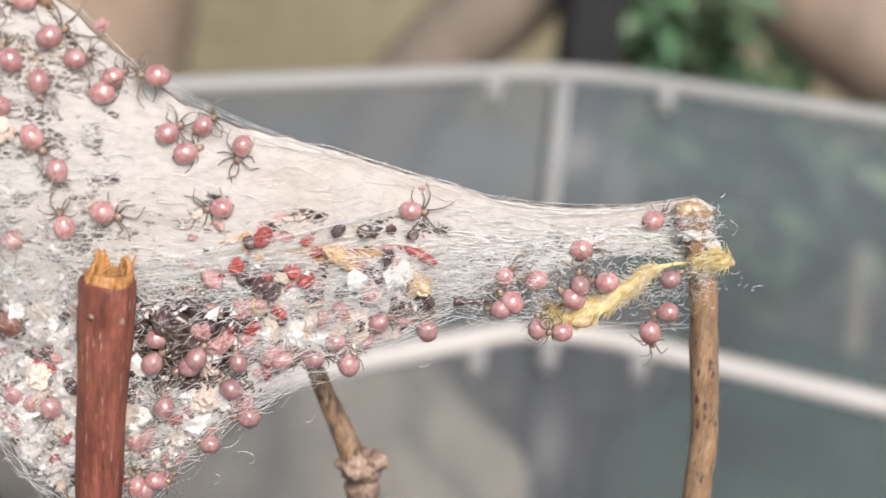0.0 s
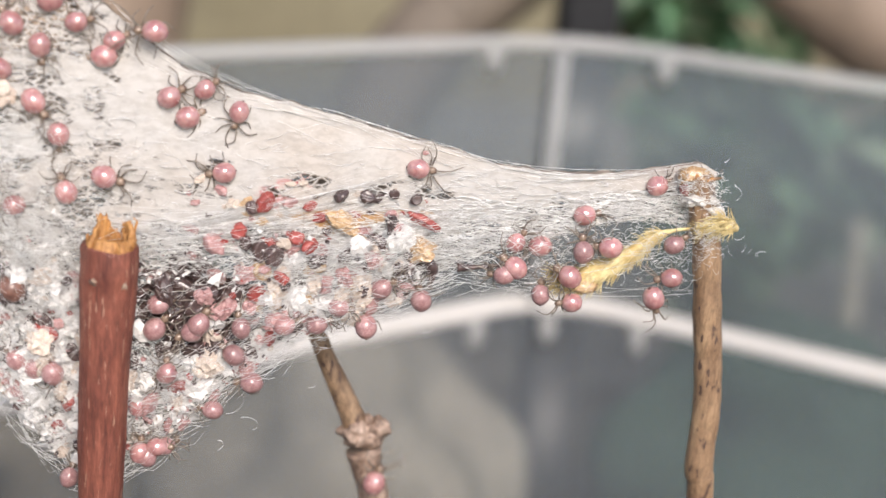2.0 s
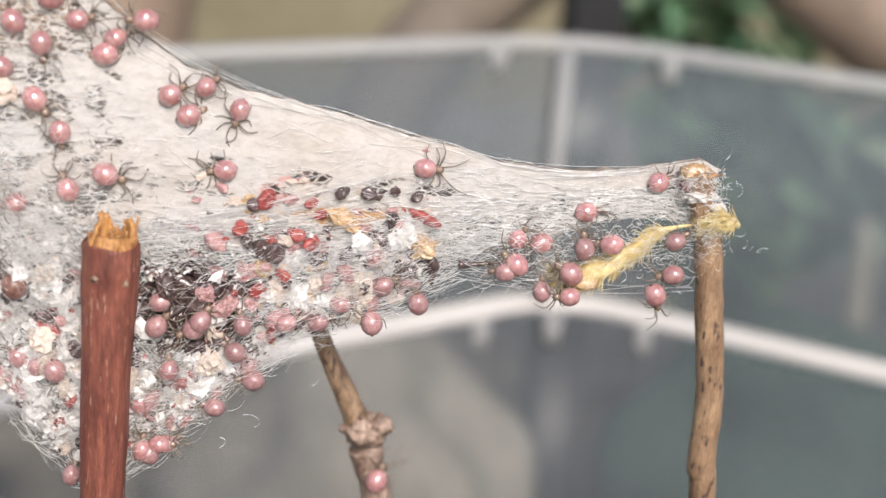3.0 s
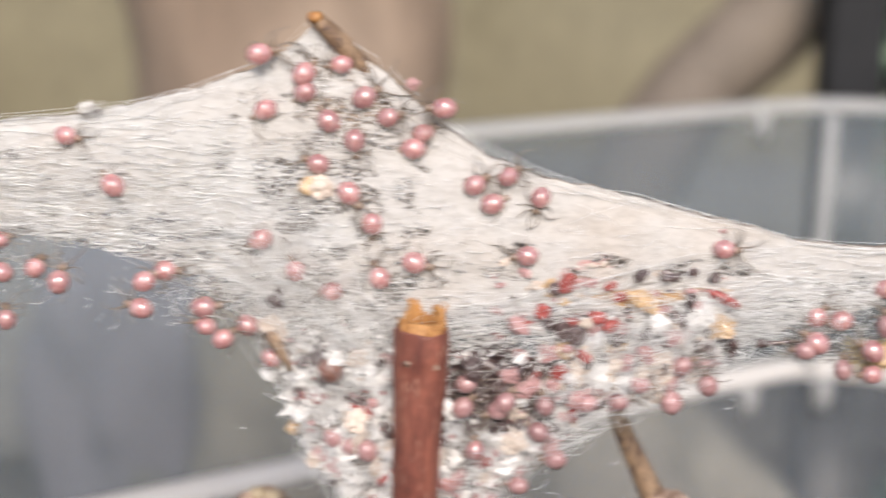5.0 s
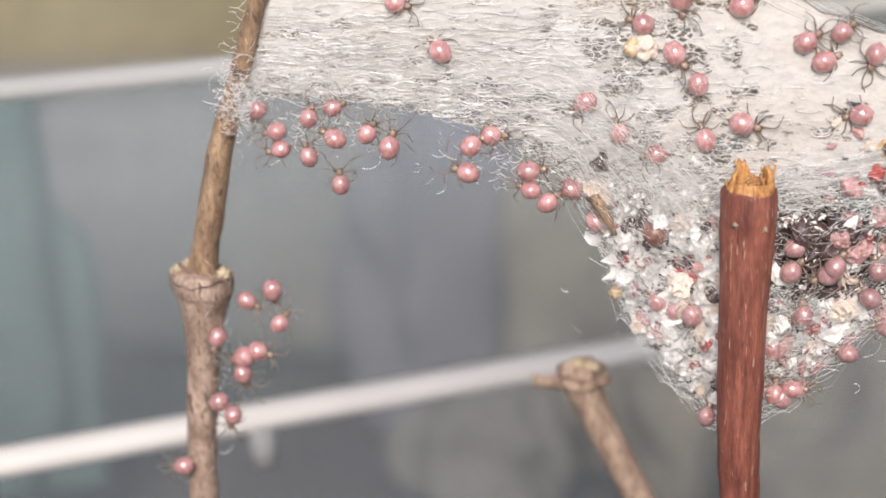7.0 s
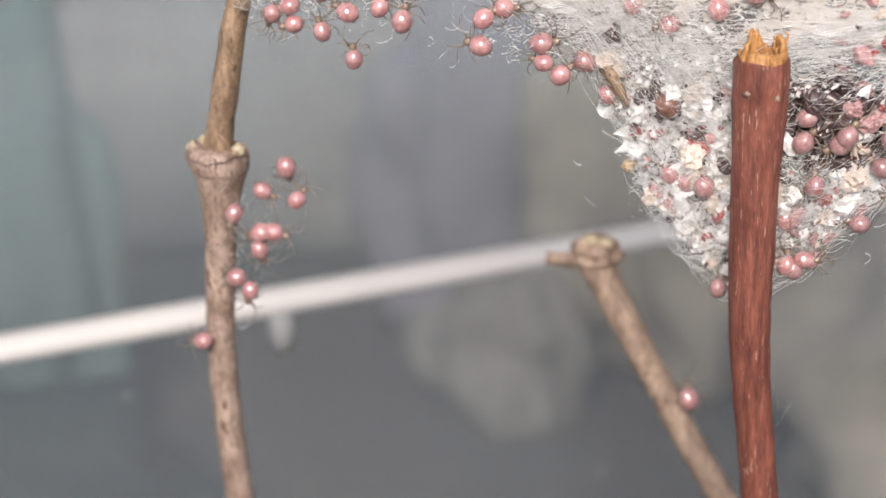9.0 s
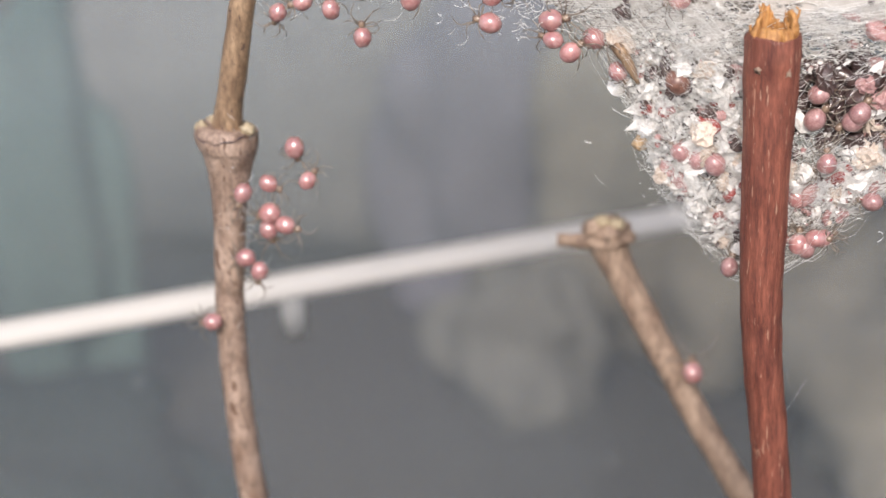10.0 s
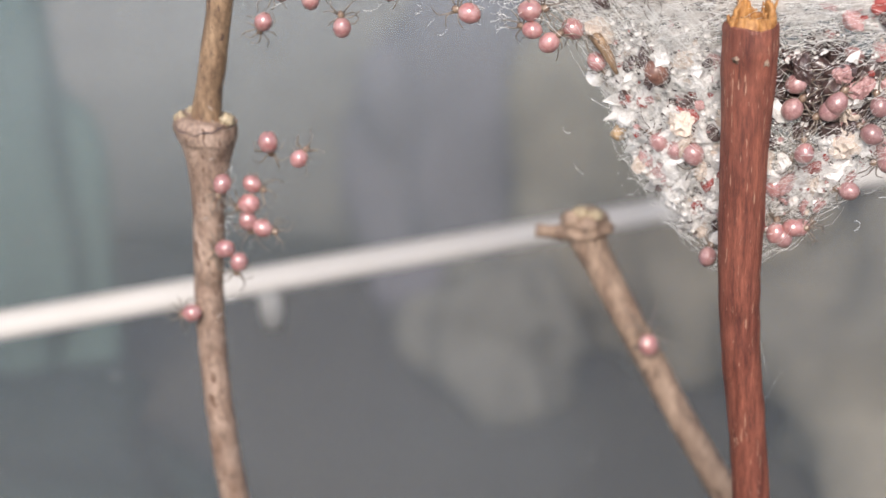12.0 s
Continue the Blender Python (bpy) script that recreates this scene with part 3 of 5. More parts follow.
def build_left_twig():
    ob = thing("jointed_twig", (-5.6, 0.2, -14.2), "brown jointed twig with a thick knuckle and silk-wrapped top", "twig")
    bm = bmesh.new()
    bar(bm, [(-5.66, 0, -0.9, 0.19), (-5.62, 0, -0.55, 0.155), (-5.46, 0, 0.1, 0.145), (-5.33, 0, 0.64, 0.137), (-5.12, 0, 1.25, 0.12), (-4.96, 0, 1.73, 0.105),
              (-4.77, 0, 2.3, 0.092), (-4.75, 0, 2.36, 0.085)], 50, 16, 0.1, 4, 5)
    part("upper_stem", bm, TWIG_BARK, ob)
    bm = bmesh.new()
    bar(bm, [(-5.3, 0.3, -14.2, 0.2), (-5.6, 0.1, -8, 0.19), (-5.82, 0, -5.4, 0.17), (-5.88, 0, -3.9, 0.165), (-5.86, 0, -3.0, 0.165), (-5.79, 0, -2.2, 0.172),
              (-5.72, 0, -1.6, 0.19), (-5.69, 0, -1.25, 0.235), (-5.67, 0, -1.0, 0.3), (-5.665, 0, -0.93, 0.33), (-5.66, 0, -0.83, 0.345), (-5.66, 0, -0.76, 0.34),
              (-5.65, 0, -0.7, 0.29)], 110, 20, 0.09, 3.5, 8)
    part("lower_stem", bm, PINK_BARK, ob, "greyish pink lower stem")
    for x, y in ((-5.9, -0.1), (-5.38, -0.08), (-5.86, 0.1)):
        bm = bmesh.new()
        blob(bm, (x, y, -0.7), (0.075, 0.07, 0.07), 3, 0.9, 3.5, x)
        part("bud_scar", bm, CUT_WOOD, ob, "pale yellow bud scar")
    bm = bmesh.new()
    tube(bm, [(-5.66 + 0.345 * math.cos(a), 0.345 * math.sin(a), -0.775 - 0.025 * math.sin(3 * a) - 0.012 * math.sin(11 * a)) for a in np.linspace(-math.pi, 0, 28)], [0.006 + 0.006 * abs(math.sin(2.3 * k)) for k in range(28)], 6)
    part("ring_scar", bm, DARK_BIT, ob)


def build_right_twig():
    ob = thing("straight_twig", (6.8, 0.2, -14.2), "thin straight tan twig whose top holds the web", "twig")
    bm = bmesh.new()
    bar(bm, [(7.2, 0.2, -14.2, 0.16), (6.6, 0.1, -6, 0.15), (6.34, 0, -2.4, 0.143), (6.27, 0, -1.9, 0.152), (6.25, 0, -1.1, 0.147), (6.13, 0, -0.24, 0.15), (6.02, 0, 0.5, 0.148),
              (5.9, 0, 1.0, 0.14), (5.83, 0, 1.3, 0.13)], 80, 16, 0.1, 4, 3)
    part("stem", bm, TAN_BARK, ob)
    bm = bmesh.new()
    blob(bm, (5.78, -0.02, 1.29), (0.17, 0.11, 0.075), 3, 0.4, 3, 2)
    part("broken_end", bm, AMBER_BIT, ob, "ragged amber broken end")
    rng = random.Random(9)
    for i in range(7):
        x, z = 5.6 + 0.05 * i + rng.uniform(-0.03, 0.03), 1.2 + 0.02 * (i % 4) + rng.uniform(-0.02, 0.02)
        bm = bmesh.new()
        tube(bm, [(x, -0.1, z), (x + 0.07, -0.12, z + 0.05), (x + 0.15 + rng.uniform(0, .05), -0.07, z + rng.uniform(0.0, 0.07))], [0.012, 0.022, 0.008], 6, 0.6, 12, i)
        part("bark_shred", bm, (TAN_BARK, AMBER_BIT, PITH)[i % 3], ob)


def build_back_twigs():
    ob = thing("knotted_twig", (3.6, 1.2, -14.2), "pinkish-brown twig with a swollen knot, behind the web", "twig")
    bm = bmesh.new()
    bar(bm, [(4.6, 1.3, -14.2, 0.18), (3.5, 1.2, -6, 0.18), (3.0, 1.06, -3.05, 0.165), (2.86, 1.05, -2.5, 0.17), (2.8, 1.05, -2.25, 0.2)], 30, 16, 0.1, 3.5, 4)
    part("lower_stem", bm, PINK_BARK, ob)
    bm = bmesh.new()
    blob(bm, (2.77, 1.03, -2.03), (0.25, 0.23, 0.17), 4, 0.4, 2.6, 4)
    blob(bm, (2.94, 0.95, -1.93), (0.12, 0.13, 0.11), 3, 0.5, 3, 7)
    part("knot", bm, PINK_BARK, ob, "swollen grey-brown knot")
    bm = bmesh.new()
    bar(bm, [(2.72, 1.05, -2.0, 0.145), (2.58, 1.05, -1.7, 0.13), (2.36, 1.05, -1.25, 0.108), (2.17, 1.02, -0.82, 0.1), (2.0, 0.95, -0.4, 0.1), (1.5, 0.8, 0.8, 0.1),
              (0.8, 0.6, 1.6, 0.1), (0.15, 0.5, 2.2, 0.1), (-0.15, 0.4, 2.46, 0.1), (-0.5, 0.16, 2.88, 0.098), (-0.8, 0.05, 3.2, 0.09), (-0.97, 0.03, 3.37, 0.075)], 80, 14, 0.1, 4, 6)
    part("upper_stem", bm, TWIG_BARK, ob, "tan upper stem that props up the web's peak")
    bm = bmesh.new()
    blob(bm, (-0.95, -0.02, 3.36), (0.075, 0.08, 0.06), 2, 0.3, 3, 1)
    part("cut_end", bm, PITH, ob)

    ob = thing("leaning_twig", (0.9, 2.0, -14.2), "grey-brown leaning twig ending in a knobbly stub", "twig")
    bm = bmesh.new()
    bar(bm, [(3.2, 2.0, -14.2, 0.2), (1.2, 2.0, -8.8, 0.19), (0.0, 2.0, -6.22, 0.18), (-0.6, 2.0, -5.1, 0.178), (-1.12, 2.0, -4.06, 0.18), (-1.5, 2.0, -3.3, 0.19),
              (-1.74, 2.0, -2.78, 0.215), (-1.8, 2.0, -2.6, 0.23)], 60, 16, 0.1, 3.5, 12)
    part("stem", bm, GREY_BARK, ob)
    bm = bmesh.new()
    blob(bm, (-1.76, 1.98, -2.56), (0.3, 0.24, 0.2), 4, 0.35, 2.0, 9)
    blob(bm, (-1.9, 1.9, -2.46), (0.13, 0.13, 0.1), 3, 0.4, 2.5, 2)
    part("stub_knot", bm, GREY_BARK, ob)
    bm = bmesh.new()
    bar(bm, [(-1.9, 1.95, -2.62, 0.12), (-2.12, 1.92, -2.64, 0.09), (-2.36, 1.9, -2.62, 0.085)], 10, 12, 0.2, 5, 2)
    part("side_stub", bm, GREY_BARK, ob)
    for x, z in ((-1.82, -2.37), (-1.64, -2.4)):
        bm = bmesh.new()
        blob(bm, (x, 1.9, z), (0.1, 0.1, 0.07), 2, 0.4, 3, x)
        part("bud_scar", bm, CUT_WOOD, ob, "pale yellow bud scar")

def build_yellow_spike():
    ob = thing("yellow_spike", (4.6, -0.1, 0.1), "yellow bristly dry plant spike caught under the web", "plant spike")
    core = [(4.44, 0.06, 0.14, 0.05), (4.6, 0.05, 0.11, 0.1), (4.79, 0.05, 0.13, 0.12), (5.0, 0.06, 0.25, 0.105), (5.26, 0.06, 0.42, 0.08), (5.46, 0.06, 0.59, 0.055),
            (5.65, 0.0, 0.7, 0.022), (5.85, -0.1, 0.76, 0.022), (6.02, -0.2, 0.84, 0.075), (6.12, -0.2, 0.83, 0.075), (6.24, -0.15, 0.79, 0.04)]
    bm = bmesh.new()
    bar(bm, core, 40, 12, 0.35, 8, 3)
    part("core", bm, YELLOW, ob)
    rng = random.Random(12)
    s = smooth_path(core, 200)
    bm = bmesh.new()
    for i in range(1700):
        k = rng.randrange(4, 196)
        p, d = Vector(s[k][:3]), (Vector(s[k + 3][:3]) - Vector(s[k - 3][:3])).normalized()
        side = d.orthogonal().normalized()
        a = rng.uniform(0, 2 * math.pi)
        n = side * math.cos(a) + d.cross(side) * math.sin(a)
        r = s[k][3]
        if r < 0.035:
            continue
        ln = rng.uniform(0.06, 0.19)
        w = (n * rng.uniform(0.05, 0.5) - d * rng.uniform(0.4, 1.0) + Vector((rng.gauss(0, .15), rng.gauss(0, .15), rng.gauss(0, .15)))).normalized()
        p0 = p + n * r * 0.8
        tube(bm, [p0, p0 + w * ln * 0.5, p0 + w * ln + Vector((0, 0, -0.02))], [0.0055, 0.005, 0.002], 3, cap=False)
    part("bristles", bm, YELLOW, ob, kind="stuff")
    bm = bmesh.new()
    blob(bm, (4.78, 0.0, 0.08), (0.15, 0.1, 0.08), 3, 0.2, 3, 1)
    part("tip_bulb", bm, AMBER_BIT, ob, "amber swollen tip")


# ---------------------------------------------------------------- the web
TOP = [(-5.2, 1.15), (-5.11, 1.3), (-4.96, 1.76), (-4.78, 2.26), (-4.6, 2.29), (-4.17, 2.26), (-3.64, 2.31), (-3.15, 2.37), (-2.59, 2.51), (-2.02, 2.67), (-1.51, 2.86), (-1.21, 3.05), (-0.98, 3.27), (-0.74, 3.09),
       (-0.37, 2.9), (0.06, 2.52), (0.28, 2.32), (0.71, 2.05), (1.25, 1.84), (1.8, 1.75), (2.18, 1.66), (2.73, 1.52), (3.29, 1.4), (3.86, 1.25), (4.43, 1.21), (5.0, 1.22), (5.46, 1.3), (5.83, 1.38),
       (6.06, 1.3)]
BOTTOM = [(-5.2, 1.1), (-5.1, 1.2), (-4.98, 1.16), (-4.43, 1.17), (-3.88, 1.15), (-3.23, 1.03), (-2.77, 0.92), (-2.42, 0.83), (-2.14, 0.62), (-1.79, 0.42), (-1.57, 0.2), (-1.42, -0.2), (-1.22, -0.6), (-1.05, -1.05),
          (-0.76, -1.5), (-0.46, -1.85), (-0.2, -2.1), (0.2, -2.1), (0.45, -1.95), (0.68, -1.74), (0.9, -1.5), (1.33, -1.12), (1.65, -0.86), (1.98, -0.61), (2.41, -0.42), (2.86, -0.22),
          (3.23, 0.08), (3.67, 0.28), (3.94, 0.41), (4.5, 0.56), (5.01, 0.72), (5.52, 0.78), (5.84, 0.66), (6.1, 0.6)]


def edge_z(table, x):
    return float(np.interp(x, [p[0] for p in table], [p[1] for p in table]))


def web_point(x, v, layer=0):
    """A place on the front (0) or back (1) face of the web: v runs from the lower edge (0) to the upper (1)."""
    lo, hi = edge_z(BOTTOM, x), edge_z(TOP, x)
    z = lo + (hi - lo) * v
    belly = math.sin(math.pi * min(max(v, 0), 1)) ** 0.9 * min(1.0, (hi - lo) / 2.2) ** 1.6
    fold = 0.035 * noise.noise(Vector((x * 0.9, z * 1.7, 4.0 + layer))) + 0.012 * noise.noise(Vector((x * 2.6, z * 5.5, 9.0)))
    rumple = min(max((0.3 - z) / 0.4, 0), 1) * min(max((1.6 - abs(x - 0.6)) / 0.4, 0), 1)
    if rumple > 0 and layer == 0:
        fold += rumple * (0.1 * noise.noise(Vector((x * 4, z * 4, 2.0))) + 0.07 * noise.noise(Vector((x * 9, z * 9, 6.0))))
    y = 0.1 - 0.14 * belly + fold if layer == 0 else 0.2 + 0.42 * belly + fold
    return Vector((x, y, z))


def front_y(x, z):
    lo, hi = edge_z(BOTTOM, x), edge_z(TOP, x)
    return web_point(x, min(max((z - lo) / max(hi - lo, 0.01), 0), 1)).y


def weave(x, v, z):
    """How closely the silk is felted: dense along the upper slopes and the right arm, open in the pouch and along the lower edge."""
    d = 0.665 + 0.13 * v + 0.12 * noise.noise(Vector((x * 0.8, z * 1.3, 2.0))) + 0.1 * noise.noise(Vector((x * 2.2, z * 3.6, 7.0)))
    d += 0.05 * min(max((-1.2 - x) / 0.6, 0), 1)
    low = min(max((0.35 - z) / 0.6, 0), 1) * math.exp(-((x - 0.5) / 1.7) ** 4)
    d += low * (-0.3 - 0.16 * min(max(x - 0.2, 0), 0.3) / 0.3 + 0.34 * min(max(0.1 - x, 0), 0.4) / 0.4 + 0.4 * noise.noise(Vector((x * 3.1, z * 3.4, 5.0))) + 0.25 * noise.noise(Vector((x * 7, z * 8, 3.0))))
    d -= 0.8 * math.exp(-((x - 0.92) / 0.72) ** 4 - ((z + 0.36) / 0.5) ** 4)
    d -= 0.34 * math.exp(-((x - 1.9) / 1.1) ** 4) * min(max((0.5 - z) / 0.4, 0), 1)
    d += 0.08 * math.exp(-((x - 2.1) / 1.0) ** 4) * math.exp(-((z - 0.7) / 0.14) ** 4)
    d -= 0.42 * max(0.0, noise.noise(Vector((x * 3.2, z * 9.0, 21.0))) - 0.06) * min(max((1.5 - z) / 0.3, 0.15), 1)
    d -= 0.34 * max(0.0, noise.noise(Vector((x * 1.5 + 3, z * 3.4, 12.0))) - 0.02) * min(max((1.7 - z) / 0.5, 0.35), 1)
    d += 0.2 * min(max((x - 0.1) / 0.5, 0), 1) * min(max((v - 0.62) / 0.2, 0), 1)
    d -= 0.22 * math.exp(-((x + 0.55) / 0.55) ** 2) * math.exp(-((z - 2.45) / 0.35) ** 2)
    d -= 0.13 * math.exp(-((x + 1.1) / 0.6) ** 2) * math.exp(-((z - 1.8) / 0.25) ** 2)
    d += 0.12 * min(max((x - 3.0) / 0.6, 0), 1) * min(max((v - 0.35) / 0.2, 0), 1)
    d -= 0.14 * min(max((x - 3.0) / 0.8, 0), 1) * max(0, 0.4 - v) / 0.4
    d -= 0.3 * max(0, 0.1 - v) / 0.1
    return d


def build_sheet(web, layer, mat, name, label, thin=0.0):
    nx, nv = 260, 64
    verts, dens = [], []
    for i in range(nx + 1):
        x = -5.15 + 11.2 * i / nx
        for j in range(nv + 1):
            v = j / nv
            p = web_point(x, v, layer)
            if j in (0, nv):
                p.z += 0.03 * noise.noise(Vector((x * 6, v * 3, 1)))
            verts.append(tuple(p))
            dens.append(weave(x, v, p.z) - thin * (1 + 3 * (layer == 1 and p.z < 0.2)))
    faces = [(i * (nv + 1) + j, (i + 1) * (nv + 1) + j, (i + 1) * (nv + 1) + j + 1, i * (nv + 1) + j + 1) for i in range(nx) for j in range(nv)]
    ob = raw_part(name, verts, faces, mat, web, label)
    at = ob.data.attributes.new("closeness", "FLOAT", "POINT")
    at.data.foreach_set("value", dens)
    for name_of, spots in (("resin", ((2.35, 0.63, 0.42, 0.15, 0.55), (1.75, 0.68, 0.6, 0.1, 0.38), (-0.95, 1.74, 0.2, 0.14, 0.45), (3.0, 0.74, 0.5, 0.1, 0.34))),
                           ("blood", ((1.8, 1.0, 0.34, 0.2, 0.4), (1.52, 0.82, 0.24, 0.12, 0.42), (3.05, 0.68, 0.28, 0.09, 0.45), (-3.8, 1.62, 0.12, 0.06, 0.38), (1.35, 0.5, 0.15, 0.1, 0.35)))):
        at = ob.data.attributes.new(name_of, "FLOAT", "POINT")
        at.data.foreach_set("value", [min(1.0, sum(k * math.exp(-((p[0] - a) / w) ** 2 - ((p[2] - c) / h) ** 2) for a, c, w, h, k in spots)) for p in verts])
    # creamier, slightly darker silk towards the peak and the right arm
    creamy = ob.data.attributes.new("cream_tint", "FLOAT", "POINT")
    creamy.data.foreach_set("value", [min(max(0.12 + 0.6 * noise.noise(Vector((p[0] * 0.7, p[2] * 0.9, 3.0))) + 0.55 * min(max((p[0] + 1.4) / 1.2, 0), 1), 0), 1) for p in verts])
    return ob


def strands(count, rng, chooser, radius, segs=7):
    """Silk threads as thin three-sided tubes; chooser(rng) gives the points of one thread."""
    verts, faces = [], []
    for _ in range(count):
        pts = chooser(rng)
        mid = pts[len(pts) // 2]
        if rng.random() < 1.1 * math.exp(-((mid[0] - 0.9) / 0.62) ** 4 - ((mid[2] + 0.36) / 0.46) ** 4):
            continue
        r = radius * rng.uniform(0.6, 1.5)
        base = len(verts)
        for k, p in enumerate(pts):
            for a in (0.5, 2.6, 4.7):
                verts.append((p[0] , p[1] + r * math.cos(a), p[2] + r * math.sin(a)))
        for k in range(len(pts) - 1):
            for a in range(3):
                b = base + 3 * k
                faces.append((b + a, b + (a + 1) % 3, b + 3 + (a + 1) % 3, b + 3 + a))
    return verts, faces


def along_thread(rng, wander=0.05, lift=0.07, span=(0.25, 1.6), x_range=(-5.1, 6.0), v_range=(0.0, 1.0)):
    x0 = rng.uniform(*x_range)
    v0 = rng.uniform(*v_range)
    ln = rng.uniform(*span) * rng.choice((-1, 1))
    dv = rng.gauss(0, 0.12)
    s1, amp = rng.uniform(0, 99), wander * rng.uniform(0.3, 1.6)
    up = rng.uniform(-lift, lift * 0.4)
    pts = []
    for k in range(9):
        u = k / 8
        x = min(max(x0 + ln * u, -5.15), 6.05)
        p = web_point(x, min(max(v0 + dv * u, -0.02), 1.02))
        w = noise.noise_vector(Vector((s1 + u * 2.3, s1 * 1.3, 0)))
        pts.append((p.x + w.x * amp, p.y + up * math.sin(math.pi * u) - 0.012 + w.y * amp * 0.5, p.z + w.z * amp))
    return pts


def curl_thread(rng, centre, spread, size):
    c = Vector(centre) + Vector((rng.gauss(0, spread[0]), rng.gauss(0, spread[1]), rng.gauss(0, spread[2])))
    a0, turn = rng.uniform(0, 6.28), rng.uniform(0.8, 3.4) * rng.choice((-1, 1))
    r = size * rng.uniform(0.5, 1.6)
    drift = Vector((rng.gauss(0, 1), rng.gauss(0, 0.6), rng.gauss(0, 1))) * size
    return [tuple(c + drift * (k / 9) + Vector((math.cos(a0 + turn * k / 9) * r, math.sin(a0 * 3 + turn * k / 9) * r * 0.5, math.sin(a0 + turn * k / 9) * r))) for k in range(10)]


def net_loop(rng, x_range=(-4.9, 5.6), v_range=(0.03, 0.85), size=(0.02, 0.075)):
    """A short looping fibre lying on the front of the web."""
    x, v = rng.uniform(*x_range), rng.uniform(*v_range)
    p = web_point(x, v)
    r, a0, turn = rng.uniform(*size), rng.uniform(0, 6.28), rng.uniform(1.2, 4.5) * rng.choice((-1, 1))
    lie = rng.uniform(0.25, 0.7)
    slide = rng.uniform(-0.12, 0.12)
    return [(p.x + math.cos(a0 + turn * k / 7) * r * 1.5 + slide * k / 7, p.y - 0.012 - 0.02 * math.sin(math.pi * k / 7), p.z + math.sin(a0 + turn * k / 7) * r * lie) for k in range(8)]


def span_thread(rng, a, b, sag, spread):
    """A free thread between two places."""
    p, q = (Vector(e) + Vector((rng.gauss(0, spread), rng.gauss(0, spread * 0.5), rng.gauss(0, spread))) for e in (a, b))
    g = rng.uniform(0.3, 1.0) * sag
    return [tuple(p.lerp(q, k / 9) - Vector((0, 0, g * math.sin(math.pi * k / 9)))) for k in range(10)]


